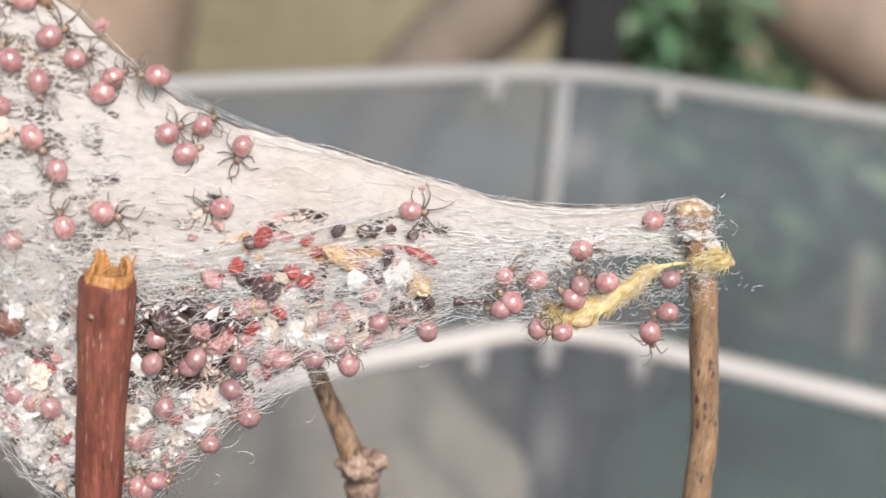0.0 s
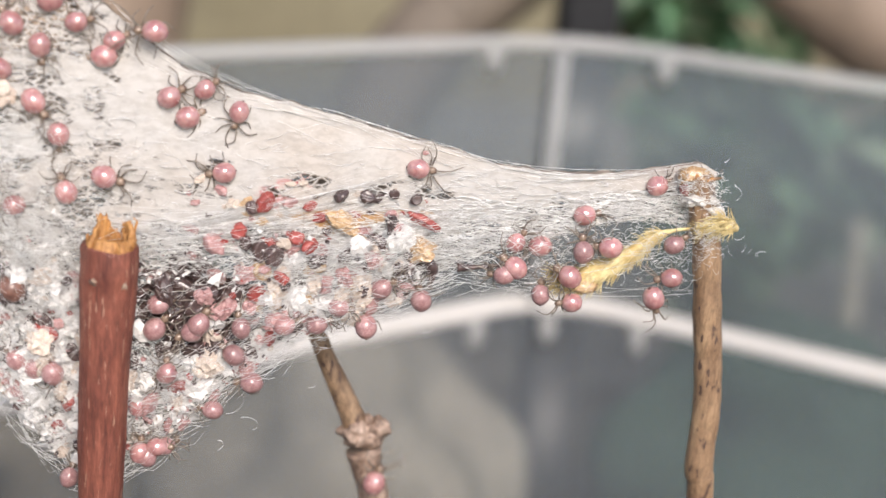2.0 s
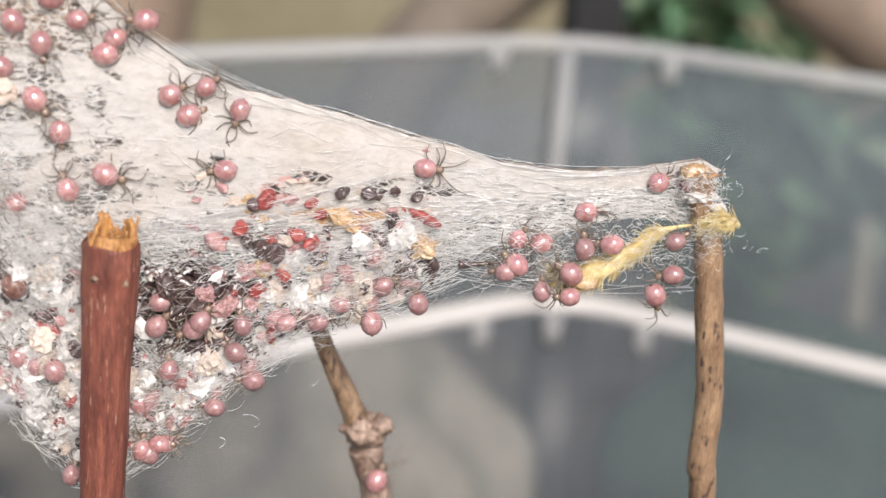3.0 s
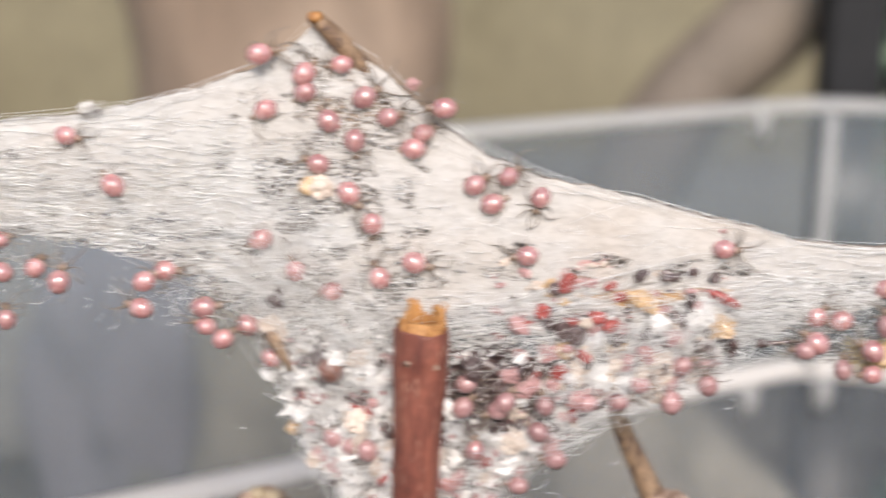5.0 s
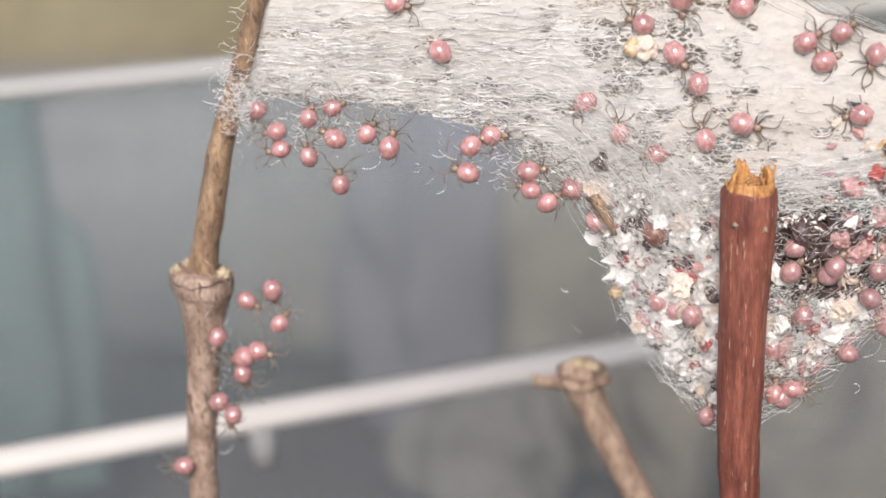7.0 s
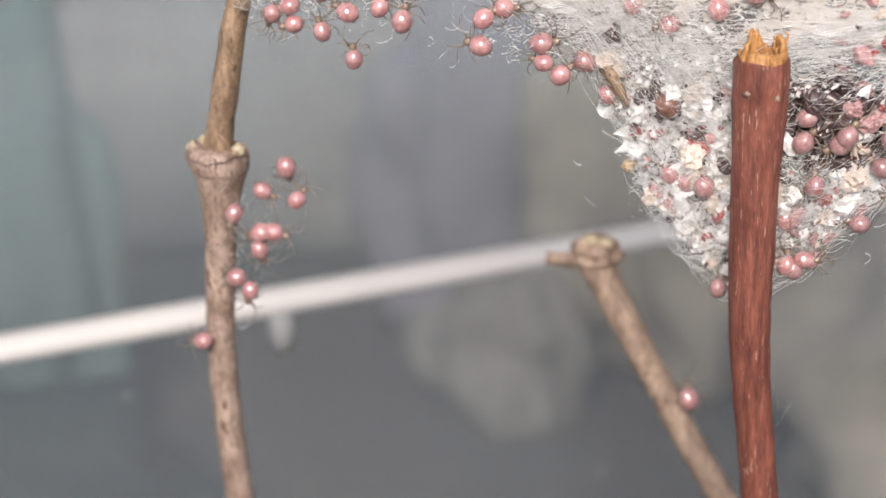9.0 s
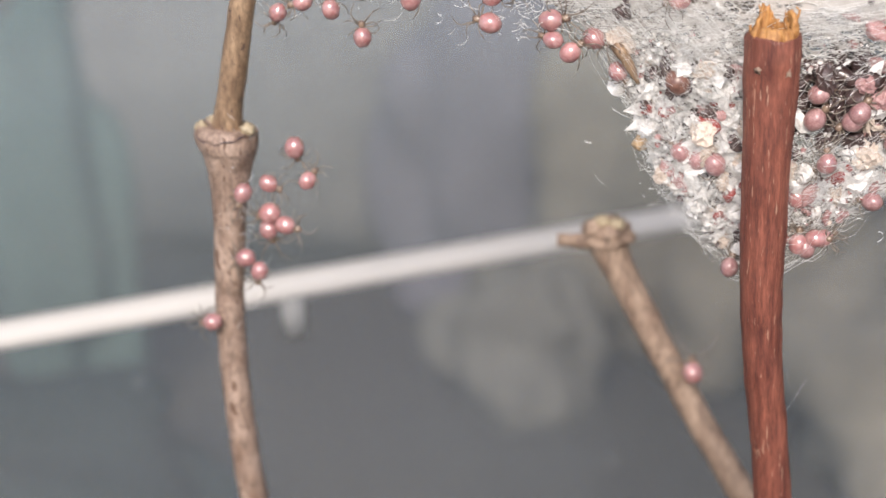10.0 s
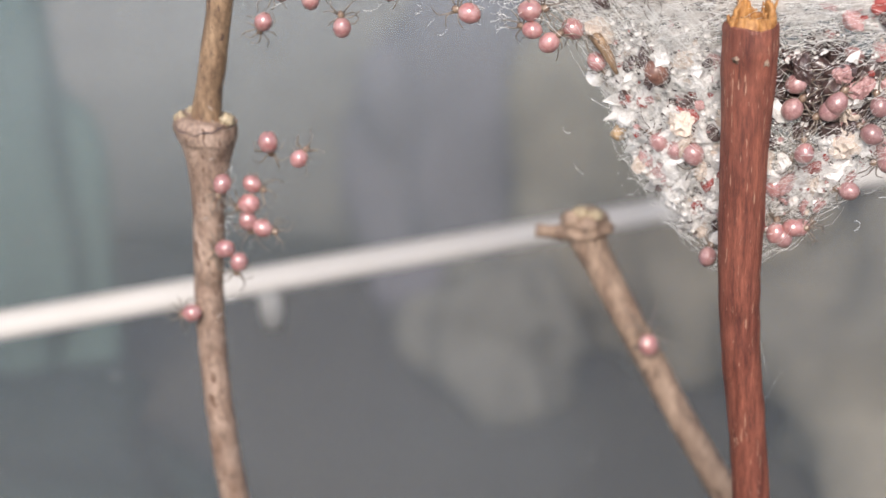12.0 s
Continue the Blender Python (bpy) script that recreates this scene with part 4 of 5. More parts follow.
def build_web():
    web = thing("spider_web", (0.5, 0.1, -2.1), "dense white communal spider web slung between twigs, full of husks", "spider web")
    build_sheet(web, 1, SHADED_INNER, "back_sheet", "greyish inner silk, darkened for the shade inside the web", 0.05)
    build_sheet(web, 0, SHEET, "front_sheet", "felted white silk")
    rng = random.Random(21)
    for name, count, chooser, radius, mat in (
            ("fine_threads", 260, lambda r: along_thread(r, 0.09, 0.025, (0.15, 0.7)), 0.0019, SILK),
            ("loose_threads", 700, lambda r: along_thread(r, 0.12, 0.08, (0.2, 0.8), (-5, 5.9), (0.06, 0.5)), 0.0022, SILK),
            ("pouch_threads", 800, lambda r: along_thread(r, 0.14, 0.12, (0.2, 0.9), (-1.4, 3.4), (0.0, 0.45)), 0.0028, SILK),
            ("veil_threads", 850, lambda r: [(p[0], p[1] - 0.13, p[2]) for p in along_thread(r, 0.16, 0.12, (0.2, 1.0), (-1.5, 3.2), (0.03, 0.45))], 0.0017, SILK),
            ("pouch_veil", 600, lambda r: [(p[0], p[1] - 0.11, p[2]) for p in along_thread(r, 0.14, 0.1, (0.15, 0.6), (-1.25, 0.0), (0.05, 0.6))], 0.0018, SILK),
            ("upper_veil", 150, lambda r: [(p[0], p[1] - 0.1, p[2]) for p in along_thread(r, 0.12, 0.1, (0.2, 0.8), (-4.8, 5.8), (0.1, 0.95))], 0.0016, SILK),
            # grey strands put in for the small dark holes of the net
            ("grey_threads", 70, lambda r: along_thread(r, 0.07, 0.03, (0.05, 0.3), (-4.9, 5.2), (0.05, 0.75)), 0.004, GREY_SILK),
            ("net_fibre", 1050, lambda r: net_loop(r), 0.0024, SILK),
            ("bright_fibre", 900, lambda r: net_loop(r, (-4.9, 5.6), (0.03, 0.62), (0.03, 0.1)), 0.0042, SILK),
            ("woven_fibre", 900, lambda r: net_loop(r, (-4.9, 0.4), (0.05, 0.9), (0.025, 0.085)), 0.0028, SILK),
            ("arm_fibre", 500, lambda r: net_loop(r, (0.4, 5.8), (0.05, 0.6), (0.025, 0.085)), 0.0028, SILK),
            ("glint_fibre", 420, lambda r: net_loop(r, (-4.9, 5.0), (0.05, 0.7), (0.015, 0.045)), 0.0045, SILK),
            # short grey loops, more of the dark hole dashes drawn in colour
            ("dusty_fibre", 150, lambda r: net_loop(r, (-4.6, 5.0), (0.05, 0.7), (0.015, 0.05)), 0.003, GREY_SILK),
            ("top_threads", 70, lambda r: along_thread(r, 0.03, 0.04, (0.5, 1.4), (-4.8, 5.9), (0.97, 1.01)), 0.0024, SILK)):
        v, f = strands(count, rng, chooser, radius)
        raw_part(name, v, f, mat, web, kind="stuff")
    # curls round the left twig, the right twig, and the ragged pouch edge
    curls = []
    for centre, spread, size, n in (((-4.98, 0, 1.75), (0.07, 0.1, 0.28), 0.05, 60), ((-5.05, -0.1, 1.22), (0.09, 0.07, 0.17), 0.05, 480), ((5.95, -0.2, 0.75), (0.08, 0.05, 0.16), 0.03, 220), ((5.85, -0.1, 1.15), (0.12, 0.05, 0.08), 0.03, 140), ((4.2, -0.06, 0.38), (0.35, 0.08, 0.14), 0.05, 220), ((5.2, -0.06, 0.58), (0.45, 0.08, 0.12), 0.045, 220), ((5.6, -0.06, 0.4), (0.3, 0.08, 0.2), 0.04, 90),
                                    ((5.84, -0.05, 1.25), (0.08, 0.06, 0.04), 0.022, 90), ((5.75, -0.12, 1.24), (0.14, 0.03, 0.06), 0.05, 120), ((5.98, -0.1, 1.05), (0.04, 0.05, 0.12), 0.02, 140), ((-5.5, -0.2, -1.55), (0.13, 0.05, 0.5), 0.03, 70), ((-3.12, 0, 2.42), (0.06, 0.04, 0.03), 0.03, 50), ((-4.2, -0.05, 0.92), (0.4, 0.08, 0.16), 0.06, 130), ((-2.3, -0.05, 0.55), (0.3, 0.08, 0.14), 0.05, 90), ((-1.05, 0, -0.75), (0.1, 0.1, 0.3), 0.03, 110), ((3.4, 0, 0.25), (0.4, 0.1, 0.14), 0.09, 110),
                                    ((0.6, -0.05, 0.3), (0.7, 0.1, 0.2), 0.1, 200), ((1.3, -0.05, 0.2), (1.0, 0.1, 0.25), 0.09, 150), ((0.3, -0.12, -0.9), (0.45, 0.06, 0.3), 0.06, 260), ((-0.6, -0.08, -0.5), (0.28, 0.06, 0.4), 0.05, 320), ((1.6, -0.1, -0.2), (0.5, 0.06, 0.2), 0.06, 180)):
        curls += [curl_thread(rng, centre, spread, size) for _ in range(n)]
    it = iter(curls)
    v, f = strands(len(curls), rng, lambda r: next(it), 0.0026)
    raw_part("curled_threads", v, f, SILK, web, kind="stuff")
    # long free threads
    free = []
    for a, b, sag, spread, n in (((0.12, 0.05, 2.47), (2.25, 0.08, 1.62), 0.2, 0.03, 7), ((2.0, 0, 1.72), (5.8, 0, 1.34), 0.34, 0.03, 3), ((-4.7, 0, 2.31), (-1.8, 0, 2.69), 0.12, 0.012, 3),
                                 ((3.4, 0, 0.25), (4.3, -0.1, 0.2), 0.03, 0.12, 14), ((4.4, -0.05, 0.4), (5.9, 0.05, 0.5), 0.06, 0.12, 8), ((4.6, -0.05, 0.1), (6.1, 0, 0.1), 0.05, 0.12, 3),
                                 ((0.1, -0.1, -2.0), (0.45, 0, -3.6), 0.0, 0.1, 1),
                                 ((-0.4, 0, -2.0), (-0.35, 0, -3.0), 0.0, 0.05, 1), ((0.5, -0.05, -3.4), (0.15, -0.1, -4.4), 0, 0.08, 1), ((1.0, 0, -1.3), (1.7, 0, -0.8), 0.02, 0.1, 18),
                                 ((2.6, 0, -0.3), (3.4, 0, 0.1), 0.04, 0.1, 24),
                                 ((-0.8, -0.2, 0.15), (0.0, -0.15, 0.45), 0.02, 0.12, 20), ((0.25, -0.15, 0.4), (2.6, -0.05, 0.85), 0.05, 0.16, 60)):
        free += [span_thread(rng, a, b, sag, spread) for _ in range(n)]
    it2 = iter(free)
    v, f = strands(len(free), rng, lambda r: next(it2), 0.0017)
    raw_part("free_threads", v, f, SILK, web, kind="stuff")
    # felted lumps that bind the web to its twigs
    for c, s in (((5.84, -0.08, 1.05), (0.15, 0.07, 0.06)), ((6.0, -0.04, 0.92), (0.1, 0.13, 0.08)), ((-3.19, 0.02, 2.43), (0.05, 0.04, 0.055)), ((-3.13, 0.03, 2.45), (0.03, 0.03, 0.05))):
        bm = bmesh.new()
        blob(bm, c, s, 4, 0.7, 3.2, c[0])
        part("binding_pad", bm, FELT, web, "felted silk pad")
    return web


# ---------------------------------------------------------------- husks and flakes caught in the web
def flake_mesh(seed, mat, name, cup=0.25, ragged=0.35, thick=0.012):
    """A small curled, ragged chip about one centimetre-unit across, to be scaled."""
    rng = random.Random(seed)
    n = 9
    bm = bmesh.new()
    rim = []
    for k in range(n):
        a = 2 * math.pi * k / n
        r = 0.5 * (1 + rng.uniform(-ragged, ragged))
        rim.append(Vector((r * math.cos(a), cup * (r * r) * 2 + rng.uniform(-0.05, 0.05), r * math.sin(a) * rng.uniform(0.6, 1.0))))
    for back in (0, 1):
        off = Vector((0, thick * 8 * back, 0))
        c = bm.verts.new(Vector((rng.uniform(-.05, .05), rng.uniform(-.06, .0), 0)) + off)
        mids = [bm.verts.new(p * 0.55 + Vector((0, rng.uniform(-.05, .05), 0)) + off) for p in rim]
        outs = [bm.verts.new(p + off) for p in rim]
        for k in range(n):
            q = (k + 1) % n
            bm.faces.new((c, mids[k], mids[q]))
            bm.faces.new((mids[k], outs[k], outs[q], mids[q]))
        if back:
            for k in range(n):
                q = (k + 1) % n
                bm.faces.new((first[k], first[q], outs[q], outs[k]))
        first = outs
    return to_mesh(name, bm, mat, smooth=False)


def husk_mesh(seed, mat, name):
    """A dented round husk with an opening."""
    bm = bmesh.new()
    blob(bm, (0, 0, 0), (0.5, 0.42, 0.44), 3, 0.35, 1.8, seed)
    for v in bm.verts:
        if v.co.y < -0.28:
            v.co.y = -0.28 + 0.5 * (-0.28 - v.co.y)
    return to_mesh(name, bm, mat)


def crumple_mesh(seed, mat, name):
    """A crumpled scrap of dried skin: thin, faceted, torn at the edge."""
    bm = bmesh.new()
    bmesh.ops.create_icosphere(bm, subdivisions=3, radius=0.5)
    off = Vector((seed * 3.1, seed, -seed * 1.7))
    for v in bm.verts:
        n = v.co.normalized()
        r = 0.5 * (1 + 0.6 * noise.noise(n * 1.4 + off) + 0.22 * noise.noise(n * 4.5 + off) + 0.12 * noise.noise(n * 10 + off))
        v.co = Vector((n.x * r, n.y * r * 0.35 + 0.3 * n.x * n.x * r + 0.12 * noise.noise(n * 3 + off) + 0.06 * noise.noise(n * 8 - off), n.z * r * 0.8))
    return to_mesh(name, bm, mat, smooth=False)


def build_husks(web):
    kinds = {
        "white_flake": [crumple_mesh(s, WHITE_BIT, "white_flake") for s in range(4)] + [flake_mesh(s, WHITE_BIT, "white_flake", 0.3 + 0.05 * s, 0.55, 0.006) for s in range(9)],
        "cream_flake": [crumple_mesh(20 + s, CREAM_BIT, "cream_flake") for s in range(5)],
        "red_flake": [husk_mesh(41 + s, RED_BIT, "red_flake") for s in range(4)],
        "dark_husk": [husk_mesh(3 + s, DARK_BIT, "dark_husk") for s in range(3)] + [crumple_mesh(60 + s, DARK_BIT, "dark_husk") for s in range(3)],
        "rose_husk": [husk_mesh(13, ROSE_BIT, "rose_husk")] + [crumple_mesh(70 + s, ROSE_BIT, "rose_husk") for s in range(4)],
        "amber_lump": [crumple_mesh(23, AMBER_BIT, "amber_lump"), husk_mesh(23, AMBER_BIT, "amber_lump")],
    }
    rng = random.Random(33)
    o = origin_of(web)

    def put(kind, x, y, z, size, stretch=1.0, turn=None):
        ob = new(kind, rng.choice(kinds[kind]))
        ob.parent = web
        e = Euler((rng.uniform(-0.7, 0.7), turn if turn is not None else rng.uniform(0, 6.28), rng.uniform(-0.7, 0.7)))
        ob.matrix_basis = Matrix.LocRotScale(cm(x, y, z) - o, e, (size * stretch, size, size))

    # the ones that stand out
    for kind, x, z, size, stretch in (
            ("dark_husk", 2.78, 0.66, 0.2, 1), ("dark_husk", 2.35, 0.31, 0.17, 1), ("dark_husk", 2.27, 0.91, 0.15, 1), ("dark_husk", 2.52, 0.91, 0.15, 1), ("amber_lump", 2.04, 0.18, 0.19, 1),
            ("red_flake", 1.54, 0.82, 0.19, 1.2), ("dark_husk", 1.42, 0.76, 0.15, 1), ("dark_husk", 3.0, 0.9, 0.12, 1), ("red_flake", 3.1, 0.68, 0.13, 2.6), ("red_flake", 1.86, 0.48, 0.15, 1),
            ("red_flake", 1.31, 0.53, 0.16, 1), ("red_flake", 1.51, -0.11, 0.18, 1), ("amber_lump", 2.38, 0.62, 0.26, 1.7), ("white_flake", 2.88, 0.47, 0.3, 1), ("white_flake", 0.94, -1.12, 0.42, 1),
            ("white_flake", -0.36, -1.86, 0.34, 1), ("red_flake", -0.5, -0.57, 0.22, 1.2)):
        put(kind, x, front_y(x, z) - (0.03 if kind == "amber_lump" else 0.06), z, size, stretch)
    for kind, x, z, size, stretch in (
            ("red_flake", -0.26, -1.31, 0.2, 1), ("dark_husk", -0.88, 0.02, 0.22, 1), ("dark_husk", -1.33, 0.57, 0.26, 0.8), ("cream_flake", -1.33, 0.29, 0.28, 1),
            ("red_flake", -0.91, -0.45, 0.15, 1), ("red_flake", -0.42, -0.38, 0.14, 1), ("amber_lump", -1.16, -0.81, 0.2, 1), ("cream_flake", -0.93, -1.13, 0.22, 1), ("white_flake", -1.42, -0.25, 0.26, 1),
            ("amber_lump", -0.99, 1.74, 0.2, 1.2), ("cream_flake", -0.9, 1.74, 0.26, 1), ("white_flake", -0.42, 0.62, 0.14, 1), ("white_flake", 1.9, -0.2, 0.32, 1.2),
            ("cream_flake", 1.72, -0.1, 0.3, 1), ("white_flake", -0.35, -0.75, 0.3, 1), ("dark_husk", 0.62, -0.05, 0.2, 1.6), ("dark_husk", 0.95, -0.22, 0.2, 1.6), ("rose_husk", -0.02, 2.73, 0.13, 1.0), ("dark_husk", -3.07, 2.41, 0.1, 0.7)):
        put(kind, x, front_y(x, z) - (0.03 if kind == "amber_lump" else 0.06), z, size, stretch)
    # the mass in the pouch
    made = 0
    while made < 300:
        x = rng.gauss(0.8, 0.95) if rng.random() < 0.6 else rng.uniform(-1.15, 0.0)
        if not -1.3 < x < 3.2:
            continue
        lo = edge_z(BOTTOM, x) + 0.06
        hi = 0.02 + 0.4 * (x > 1.3) + 0.2 * noise.noise(Vector((x * 3, 0, 1)))
        if hi <= lo:
            continue
        z = lo + (hi - lo) * rng.random() ** 0.85
        if 0.2 < x < 0.72 and z > -0.3:
            continue
        hollow = math.exp(-((x - 0.92) / 0.66) ** 4 - ((z + 0.36) / 0.46) ** 4)
        if rng.random() < hollow * 1.1:
            continue
        kind = rng.choices(("white_flake", "cream_flake", "red_flake", "dark_husk", "rose_husk"), (66, 6, 4, 15, 9))[0]
        size = rng.uniform(0.12, 0.32) * (0.6 if kind in ("red_flake", "dark_husk", "rose_husk") else 1)
        if 0.7 < x < 1.3 and z > -0.28:
            size *= 0.45
        put(kind, x, front_y(x, z) + rng.uniform(-0.13, 0.03), z, size, rng.uniform(0.8, 1.4))
        made += 1
    # dark pieces packed into the hollow, standing in for its shade
    for _ in range(75):
        x, z = rng.gauss(0.9, 0.34), rng.gauss(-0.36, 0.22)
        put("dark_husk", x, front_y(x, z) + rng.uniform(-0.02, 0.22), z, rng.uniform(0.14, 0.26), rng.uniform(0.9, 1.6))
    # larger dark backing added behind them to deepen the hollow
    for _ in range(16):
        x, z = rng.gauss(0.82, 0.25), rng.gauss(-0.3, 0.17)
        put("dark_husk", x, front_y(x, z) + rng.uniform(0.12, 0.25), z, rng.uniform(0.3, 0.42), 1.2)
    # husks wedged along the right of the pouch
    for _ in range(120):
        x = rng.uniform(1.0, 3.1)
        lo = edge_z(BOTTOM, x) + 0.05
        z = lo + (0.5 - lo) * rng.random()
        kind = rng.choices(("dark_husk", "rose_husk", "cream_flake", "white_flake", "red_flake", "amber_lump"), (26, 30, 14, 24, 8, 5))[0]
        put(kind, x, front_y(x, z) + rng.uniform(-0.1, 0.05), z, rng.uniform(0.1, 0.24), rng.uniform(0.8, 1.4))
    # stained bits felted into the sheet above the pouch
    for _ in range(46):
        x, z = rng.uniform(0.8, 3.2), rng.gauss(0.7, 0.22)
        kind = rng.choices(("rose_husk", "red_flake", "amber_lump", "dark_husk", "cream_flake"), (10, 5, 7, 5, 6))[0]
        put(kind, x, front_y(x, z) + rng.uniform(-0.04, 0.02), z, rng.uniform(0.05, 0.12), rng.uniform(1.0, 1.8), rng.uniform(-0.3, 0.3))
    # crumbs scattered thinly over the sheet and between the larger pieces
    groups = {}
    for _ in range(3600):
        x = rng.gauss(0.8, 0.95) if rng.random() < 0.55 else rng.uniform(-1.2, 0.0)
        if not -1.3 < x < 3.2:
            continue
        z = rng.uniform(edge_z(BOTTOM, x) + 0.04, 0.4 + 0.2 * (x > 0.3))
        if rng.random() < 1.05 * math.exp(-((x - 0.92) / 0.66) ** 4 - ((z + 0.36) / 0.46) ** 4) + 0.7 * (z > 0.1):
            continue
        y = front_y(x, z) + rng.uniform(-0.12, 0.0)
        kind = rng.choices((WHITE_BIT, CREAM_BIT, RED_BIT, DARK_BIT, ROSE_BIT), (82, 4, 2, 8, 4) if x < 0 else (62, 6, 4, 16, 12))[0]
        v, f = groups.setdefault(kind.name, (kind, [], []))[1:]
        s = rng.uniform(0.01, 0.036) * (1.25 if x < 0 else 1)
        b = len(v)
        m = Euler((rng.uniform(-1, 1), rng.uniform(0, 6), rng.uniform(-1, 1))).to_matrix()
        v.append(tuple(Vector((x, y, z)) + m @ Vector((0, 0.35 * s, 0))))
        for k in range(6):
            a = k * math.pi / 3
            q = Vector((math.cos(a), rng.uniform(-0.5, 0.15), math.sin(a) * 0.8)) * s * rng.uniform(0.6, 1.3)
            v.append(tuple(Vector((x, y, z)) + m @ q))
        f += [(b, b + 1 + k, b + 1 + (k + 1) % 6) for k in range(6)]
    for kind, v, f in groups.values():
        raw_part("chip_litter", v, f, kind, web, kind="stuff", smooth=False)
    # small charred stalks at the right of the pouch
    for knots in ([(3.1, -0.05, 0.42, 0.03), (3.17, -0.05, 0.3, 0.045), (3.22, -0.05, 0.18, 0.05), (3.2, -0.05, 0.02, 0.02)], [(3.46, -0.05, 0.24, 0.05), (3.6, -0.05, 0.24, 0.03), (3.95, -0.08, 0.29, 0.018)],
                  [(-1.42, -0.1, 0.25, 0.05), (-1.3, -0.12, 0.1, 0.06), (-1.18, -0.1, -0.15, 0.025)], [(0.4, -0.02, 0.04, 0.05), (0.7, 0.02, -0.03, 0.09), (1.0, 0.0, -0.2, 0.07), (1.1, 0, -0.36, 0.03)]):
        bm = bmesh.new()
        bar(bm, knots, 14, 8, 0.5, 9, knots[0][0])
        part("dark_stalk", bm, TWIG_BARK if knots[0][0] < 0 else DARK_BIT, web)


# ---------------------------------------------------------------- spiderlings
def leg_points(side, index, rng, spread):
    """Hip, knee, ankle and foot of one leg; x ahead, y out of the web, z sideways."""
    reach = (0.27, 0.22, 0.18, 0.24)[index] * spread * rng.uniform(0.72, 1.05)
    ang = radians((24, 55, 100, 138)[index] + rng.uniform(-20, 20))
    d = Vector((math.cos(ang), 0, math.sin(ang) * side))
    hip = Vector((0.18 - 0.022 * index, 0.03, 0.03 * side)) + d * 0.02
    curl = rng.uniform(0.3, 1.5) * rng.choice((-1, 1))
    d2 = (Matrix.Rotation(curl, 3, "Y") @ d)
    lift = rng.uniform(0.005, 0.045)
    return [hip, hip + d * reach * 0.4 + Vector((0, -lift, 0)), hip + d * reach * 0.62 + d2 * reach * 0.12 + Vector((0, -lift * 0.5, 0)), hip + d * reach * 0.6 + d2 * reach * 0.6 + Vector((0, 0.03, 0))]


def build_spiderling(seed, abdomen_mat, label, spread=1.0):
    """Abdomen, head part and eight legs; it looks along its own +x, its back to -y."""
    ob = thing("spiderling", (0, 0, 0), label, "spiderling", "spiderlings on and round the web")
    rng = random.Random(seed)
    bm = bmesh.new()
    blob(bm, (0, 0, 0), (0.138, 0.122, 0.12), 3, 0.05, 1.5, seed)
    ab = part("abdomen", bm, abdomen_mat, ob)
    bm = bmesh.new()
    blob(bm, (-0.125, 0.01, 0), (0.022, 0.025, 0.022), 2)
    part("spinneret", bm, SPOT, ab)
    bm = bmesh.new()
    blob(bm, (0.165, 0.03, 0), (0.06, 0.042, 0.045), 3, 0.1, 2, seed)
    hd = part("head", bm, HEAD, ob)
    bm = bmesh.new()
    for s in (-1, 1):
        blob(bm, (0.21, 0.008, 0.016 * s), (0.011, 0.011, 0.011), 1)
    part("eyes", bm, SPOT, hd)
    for side in (-1, 1):
        for i in range(4):
            bm = bmesh.new()
            pts = smooth_path([tuple(p) for p in leg_points(side, i, rng, spread)], 9)
            tube(bm, [tuple(p) for p in pts], list(np.linspace(0.0112, 0.005, 9)), 5)
            part("leg", bm, LEG, ob)
    return ob


def set_spider(ob, x, y, z, heading, size=1.0, tilt=0.0, roll=0.0):
    """heading: degrees in the upright plane, 0 to the right, 90 up."""
    ob.rotation_mode = "QUATERNION"
    m = spider_pose(x, y, z, heading, tilt, roll)
    ob.matrix_basis = m @ Matrix.Scale(size, 4)
    return ob


def spider_pose(x, y, z, heading, tilt=0.0, roll=0.0):
    return Matrix.Translation(cm(x, y, z)) @ Matrix.Rotation(radians(-heading), 4, "Y") @ Matrix.Rotation(radians(roll), 4, "X") @ Matrix.Rotation(radians(tilt), 4, "Z")


# spiderlings: x, z (cm) and heading
ON_LEFT_ARM = [(-4.87, 1.1, 250), (-4.68, 0.9, 200), (-4.33, 1.04, 60), (-4.1, 1.13, 20), (-4.65, 0.71, 200), (-4.35, 0.63, 100), (-4.06, 0.83, 160), (-3.72, 0.88, 60), (-3.49, 0.74, 80), (-4.03, 0.34, 90), (-2.64, 0.77, 30), (-2.46, 0.85, 0), (-2.68, 0.49, 170), (-2.06, 0.52, 0), (-2.04, 0.32, 180), (-1.87, 0.19, 30), (-1.64, 0.31, 330), (-1.4, -0.02, 300), (-3.38, 2.16, 340), (-2.93, 1.68, 130)]
ON_STEM = [(-4.79, -0.87, 265), (-4.68, -1.22, 60), (-5.18, -1.25, 330), (-5.45, -1.38, 260), (-5.22, -1.65, 200), (-5.02, -1.74, 330), (-5.25, -1.85, 270), (-5.5, -2.14, 200), (-5.35, -2.29, 250), (-5.98, -2.94, 190)]
ON_PEAK = [(-1.48, 3.0, 10), (-1.06, 2.81, 45), (-1.05, 2.64, 200), (-0.7, 2.91, 200), (-1.43, 2.46, 200), (-0.82, 2.37, 120), (-0.48, 2.6, 40), (-0.25, 2.41, 10), (-0.57, 2.18, 270), (0.09, 2.26, 30), (-0.0, 2.11, 200), (0.26, 2.54, 180), (-0.92, 1.95, 150), (-0.62, 1.67, 300), (-0.39, 1.37, 270)]
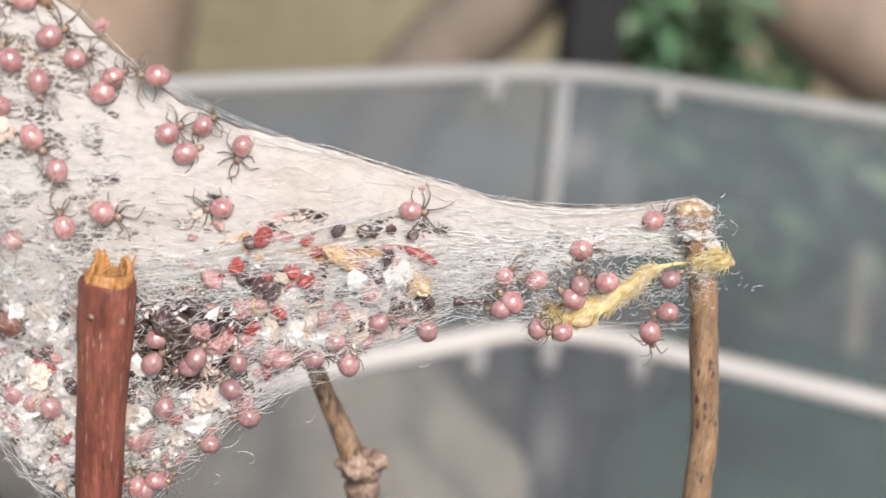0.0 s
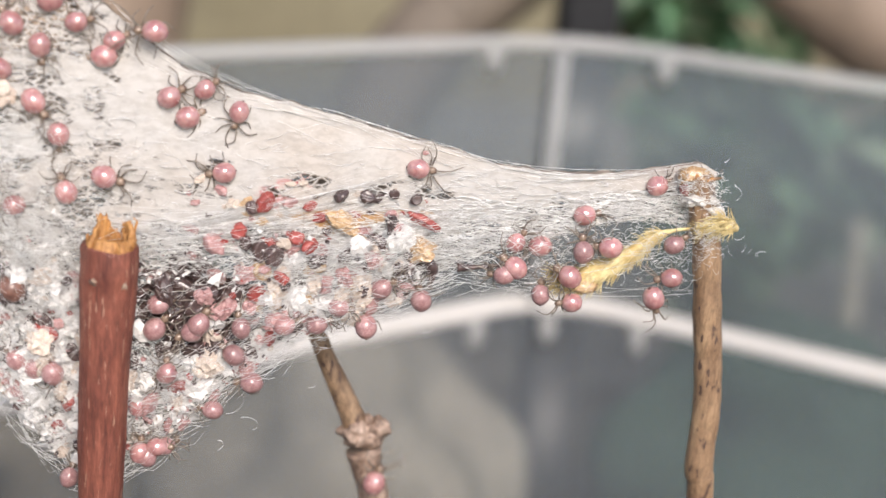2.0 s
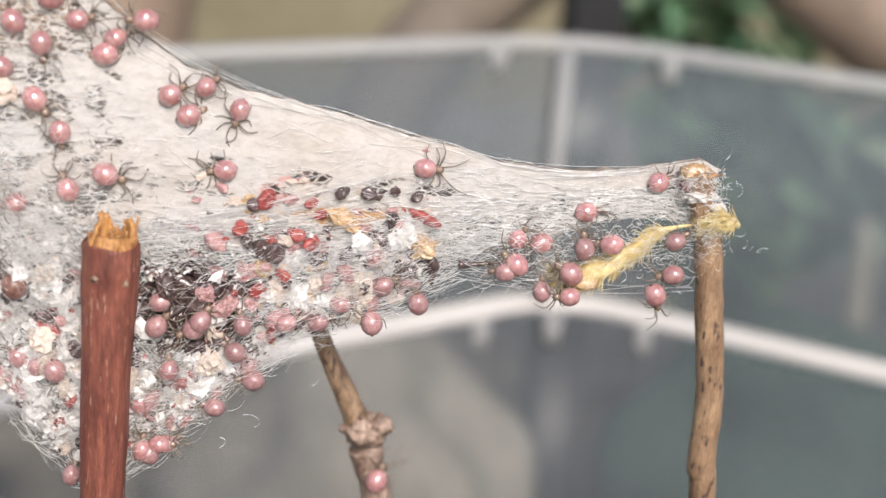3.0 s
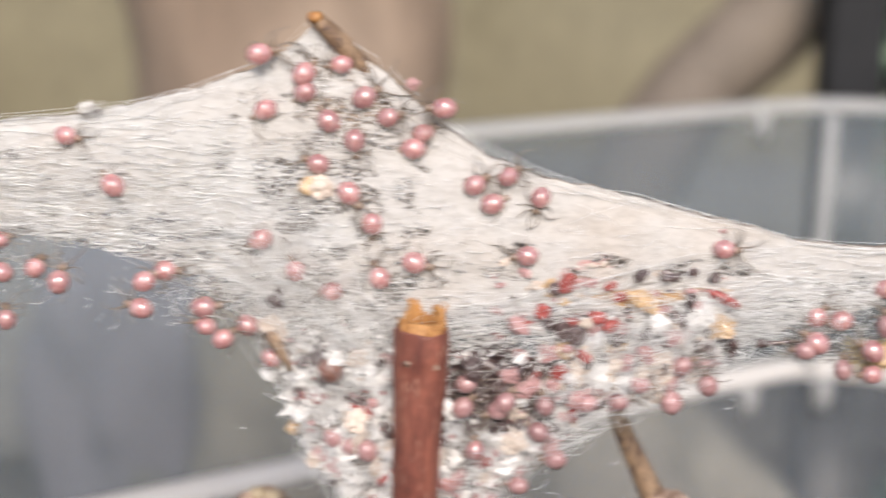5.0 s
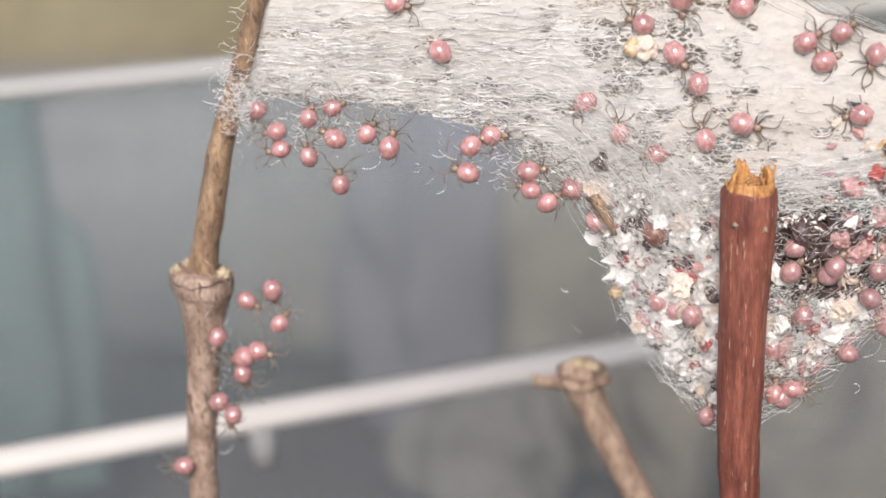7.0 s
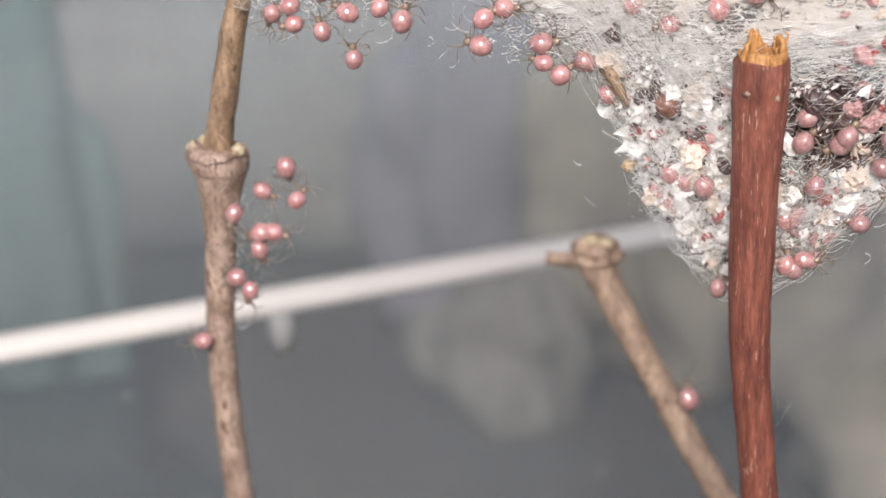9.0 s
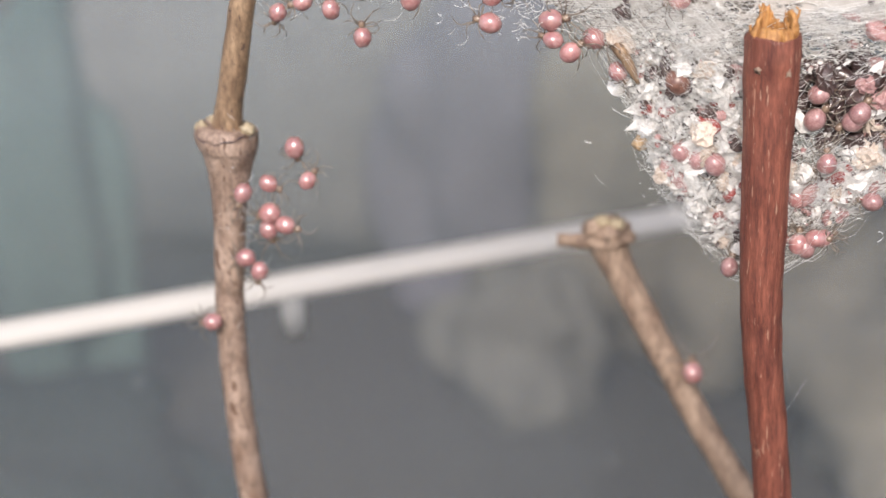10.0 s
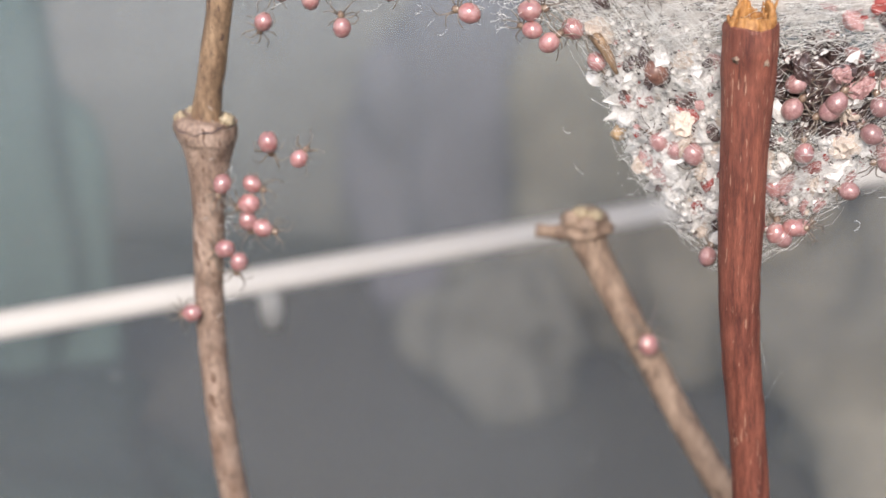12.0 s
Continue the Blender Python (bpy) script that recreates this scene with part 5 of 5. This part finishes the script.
ON_SHEET = [(0.6, 1.76, 30), (0.93, 1.85, 30), (0.78, 1.58, 20), (1.25, 1.62, 250), (-1.48, 1.19, 190), (-1.14, 0.88, 100), (-0.78, 0.68, 200), (-0.31, 0.83, 100), (0.03, 0.99, 350), (1.14, 1.08, 200), (3.02, 1.22, 5)]
UNDER_RIGHT_ARM = [(4.72, 0.8, 20), (4.04, 0.5, 45), (4.3, 0.46, 180), (4.03, 0.28, 150), (3.92, 0.2, 180), (4.31, 0.01, 90), (4.6, 0.22, 160), (4.65, -0.06, 180), (4.7, 0.47, 90), (4.97, 0.53, 200), (5.62, 0.59, 30), (5.43, 1.14, 10), (5.64, 0.24, 180), (5.48, 0.02, 290), (5.76, 1.14, 10)]
ON_BELLY = [(3.12, -0.09, 100), (2.6, -0.4, 100), (2.31, -0.22, 0), (2.72, -0.01, 40), (2.11, -0.42, 20), (1.37, -0.46, 90), (0.9, -0.5, 200), (0.96, -0.41, 45), (1.31, -0.74, 150), (0.68, -0.92, 100), (1.5, -1.05, 180), (1.13, -1.35, 170), (0.54, -0.49, 60), (1.79, -0.42, 10), (0.4, -1.34, 120), (0.43, -1.83, 80), (0.6, -1.76, 10)]
IN_POUCH = [(-0.58, -0.94, 60), (-0.41, -0.97, 300), (-0.76, -0.87, 120), (-0.25, -2.11, 90), (0.5, -1.87, 100), (0.67, -1.78, 20), (0.57, -0.23, 30), (0.67, -0.93, 200)]


def build_spiderlings():
    pink = [build_spiderling(s, PINK, "pale pink glossy spiderling with thin grey legs", 1.0 + 0.12 * (s % 3)) for s in range(5)]
    mauve = [build_spiderling(20 + s, MAUVE, "dull mauve spiderling half hidden in the web", 0.9) for s in range(3)]
    brown = build_spiderling(31, BROWN_BODY, "dark brown shrivelled spiderling in the web", 0.8)
    models = pink + mauve + [brown]
    rng = random.Random(7)
    placed = {}
    used = set()

    def place(model, *where):
        if model in used:
            ob = copy_thing(model, Matrix.Identity(4))
        else:
            used.add(model)
            ob = model
        return set_spider(ob, *where)

    for key, group, dull, depth in (("arm", ON_LEFT_ARM, 0, None), ("stem", ON_STEM, 0, -0.25), ("peak", ON_PEAK, 0, None), ("sheet", ON_SHEET, 0, None), ("right", UNDER_RIGHT_ARM, 0.1, None),
                                    ("belly", ON_BELLY, 0.6, None), ("pouch", IN_POUCH, 1.0, None)):
        for i, (x, z, heading) in enumerate(group):
            lo, hi = edge_z(BOTTOM, x), edge_z(TOP, x)
            y = depth if depth is not None else (front_y(x, z) - 0.04 - (0.07 if key in ("belly", "pouch") else 0.0) if lo - 0.05 < z < hi else (-0.14 if key == "right" else -0.05))
            if key == "arm" and 0 < i < 18:
                z -= 0.04
            if key == "stem":
                y = -0.24 if x < -5.3 else -0.1
            model = rng.choice(mauve) if rng.random() < dull else rng.choice(pink)
            placed[key, i] = place(model, x, y, z, heading + rng.uniform(-12, 12), rng.uniform(0.76, 0.92), rng.uniform(-18, 18), rng.uniform(-25, 25))
    placed["brown", 0] = place(brown, -0.79, -0.12, -0.13, 130, 1.0)
    placed["mid_twig", 0] = place(pink[1], 2.92, 0.86, -2.56, 70, 1.0)
    placed["back_twig", 0] = place(pink[2], -0.86, 1.75, -4.5, 95, 1.0)
    return placed


build_room()
build_surroundings()
build_tub()
build_red_stick()
build_left_twig()
build_right_twig()
build_back_twigs()
build_yellow_spike()
WEB = build_web()
build_husks(WEB)
SPIDERS = build_spiderlings()


# ---------------------------------------------------------------- what moves
# spiderlings that crawl: seconds, x, z (cm)
CRAWL = {
    ("stem", 0): [(0, -4.83, -0.85), (7.7, -4.84, -0.87), (9.5, -4.86, -0.89), (11, -4.87, -0.91), (12, -4.93, -0.94)],
    ("stem", 1): [(0, -4.83, -1.26), (5.5, -4.83, -1.26), (7, -4.79, -1.25), (9.5, -4.76, -1.26), (10.5, -4.74, -1.27), (11, -4.73, -1.23), (11.5, -4.68, -1.16), (12, -4.6, -1.12)],
    ("stem", 2): [(0, -5.14, -0.98), (7.7, -5.14, -1.0), (9.3, -5.16, -1.21), (9.5, -5.17, -1.24), (10, -5.2, -1.31), (10.5, -5.17, -1.33), (11, -5.17, -1.37), (12, -5.16, -1.42)],
    ("stem", 5): [(0, -5.06, -1.55), (7.7, -5.06, -1.58), (9.3, -5.07, -1.67), (10, -5.05, -1.79), (10.5, -5.06, -1.87), (11, -5.07, -1.9), (12, -5.09, -1.93)],
    ("back_twig", 0): [(0, -0.4, -4.6), (7.7, -0.55, -4.4), (9.3, -0.68, -4.3), (9.5, -0.73, -4.26), (10, -0.72, -4.23), (10.5, -0.71, -4.2), (11, -0.74, -4.13), (11.5, -0.92, -4.06), (12, -0.99, -4.0)],
    ("arm", 0): [(0, -4.87, 1.1), (7.7, -4.87, 1.08), (9.3, -4.89, 0.65), (9.5, -4.92, 0.58), (10, -4.93, 0.56), (10.5, -4.91, 0.49), (11, -4.89, 0.43), (11.5, -4.92, 0.38), (12, -4.88, 0.36)],
    ("right", 1): [(0, 3.96, 0.48), (0.5, 3.96, 0.49), (1, 4.0, 0.47), (1.5, 4.03, 0.48), (2.5, 4.05, 0.49), (12, 4.05, 0.49)],
    ("right", 6): [(0, 4.65, 0.34), (0.5, 4.64, 0.33), (1, 4.64, 0.27), (1.5, 4.6, 0.24), (2, 4.59, 0.21), (12, 4.6, 0.22)],
    ("right", 7): [(0, 4.57, -0.01), (1, 4.57, -0.04), (1.5, 4.61, -0.05), (2, 4.64, -0.06), (2.7, 4.6, -0.03), (12, 4.6, -0.03)],
    ("belly", 0): [(0, 3.22, -0.08), (1, 3.21, -0.11), (1.5, 3.15, -0.12), (2.5, 3.12, -0.15), (2.7, 3.11, -0.17), (4.5, 3.0, -0.22), (12, 2.98, -0.22)],
    ("belly", 1): [(0, 2.46, -0.46), (0.5, 2.49, -0.45), (1, 2.55, -0.45), (2, 2.6, -0.42), (2.7, 2.64, -0.41), (12, 2.64, -0.41)],
    ("sheet", 10): [(0, 2.96, 1.13), (0.5, 2.96, 1.13), (1, 2.97, 1.17), (2, 3.0, 1.2), (2.7, 3.06, 1.18), (12, 3.08, 1.18)],
    ("sheet", 3): [(0, 1.31, 1.68), (1, 1.29, 1.67), (1.5, 1.26, 1.66), (12, 1.25, 1.65)],
    ("peak", 11): [(0, 0.5, 2.31), (1, 0.47, 2.37), (2, 0.46, 2.38), (2.7, 0.4, 2.43), (4.5, 0.3, 2.52), (12, 0.28, 2.53)],
}


def motions():
    for n, (key, rows) in enumerate(CRAWL.items()):
        ob = SPIDERS[key]
        y = ob.location.y / CM
        turn = ob.rotation_quaternion.to_matrix().to_4x4()
        walk(ob, [(t, Matrix.Translation(cm(x, y, z)) @ turn) for t, x, z in rows])
        # the legs step while the body shifts
        for i, leg in enumerate(c for c in ob.children if c.name.startswith("leg")):
            steps = []
            for k in range(25):
                t = k * 0.5
                before, after = (np.array([np.interp(u, [r[0] for r in rows], [r[a] for r in rows]) for a in (1, 2)]) for u in (t - 0.3, t + 0.3))
                busy = min(1.0, float(np.linalg.norm(after - before)) / 0.05)
                a = 14 * busy * math.sin(k * 2.1 + i * 1.9 + n)
                steps.append((t, pose(0, 0, 0, 0, a, 0)))
            walk(leg, steps)


motions()
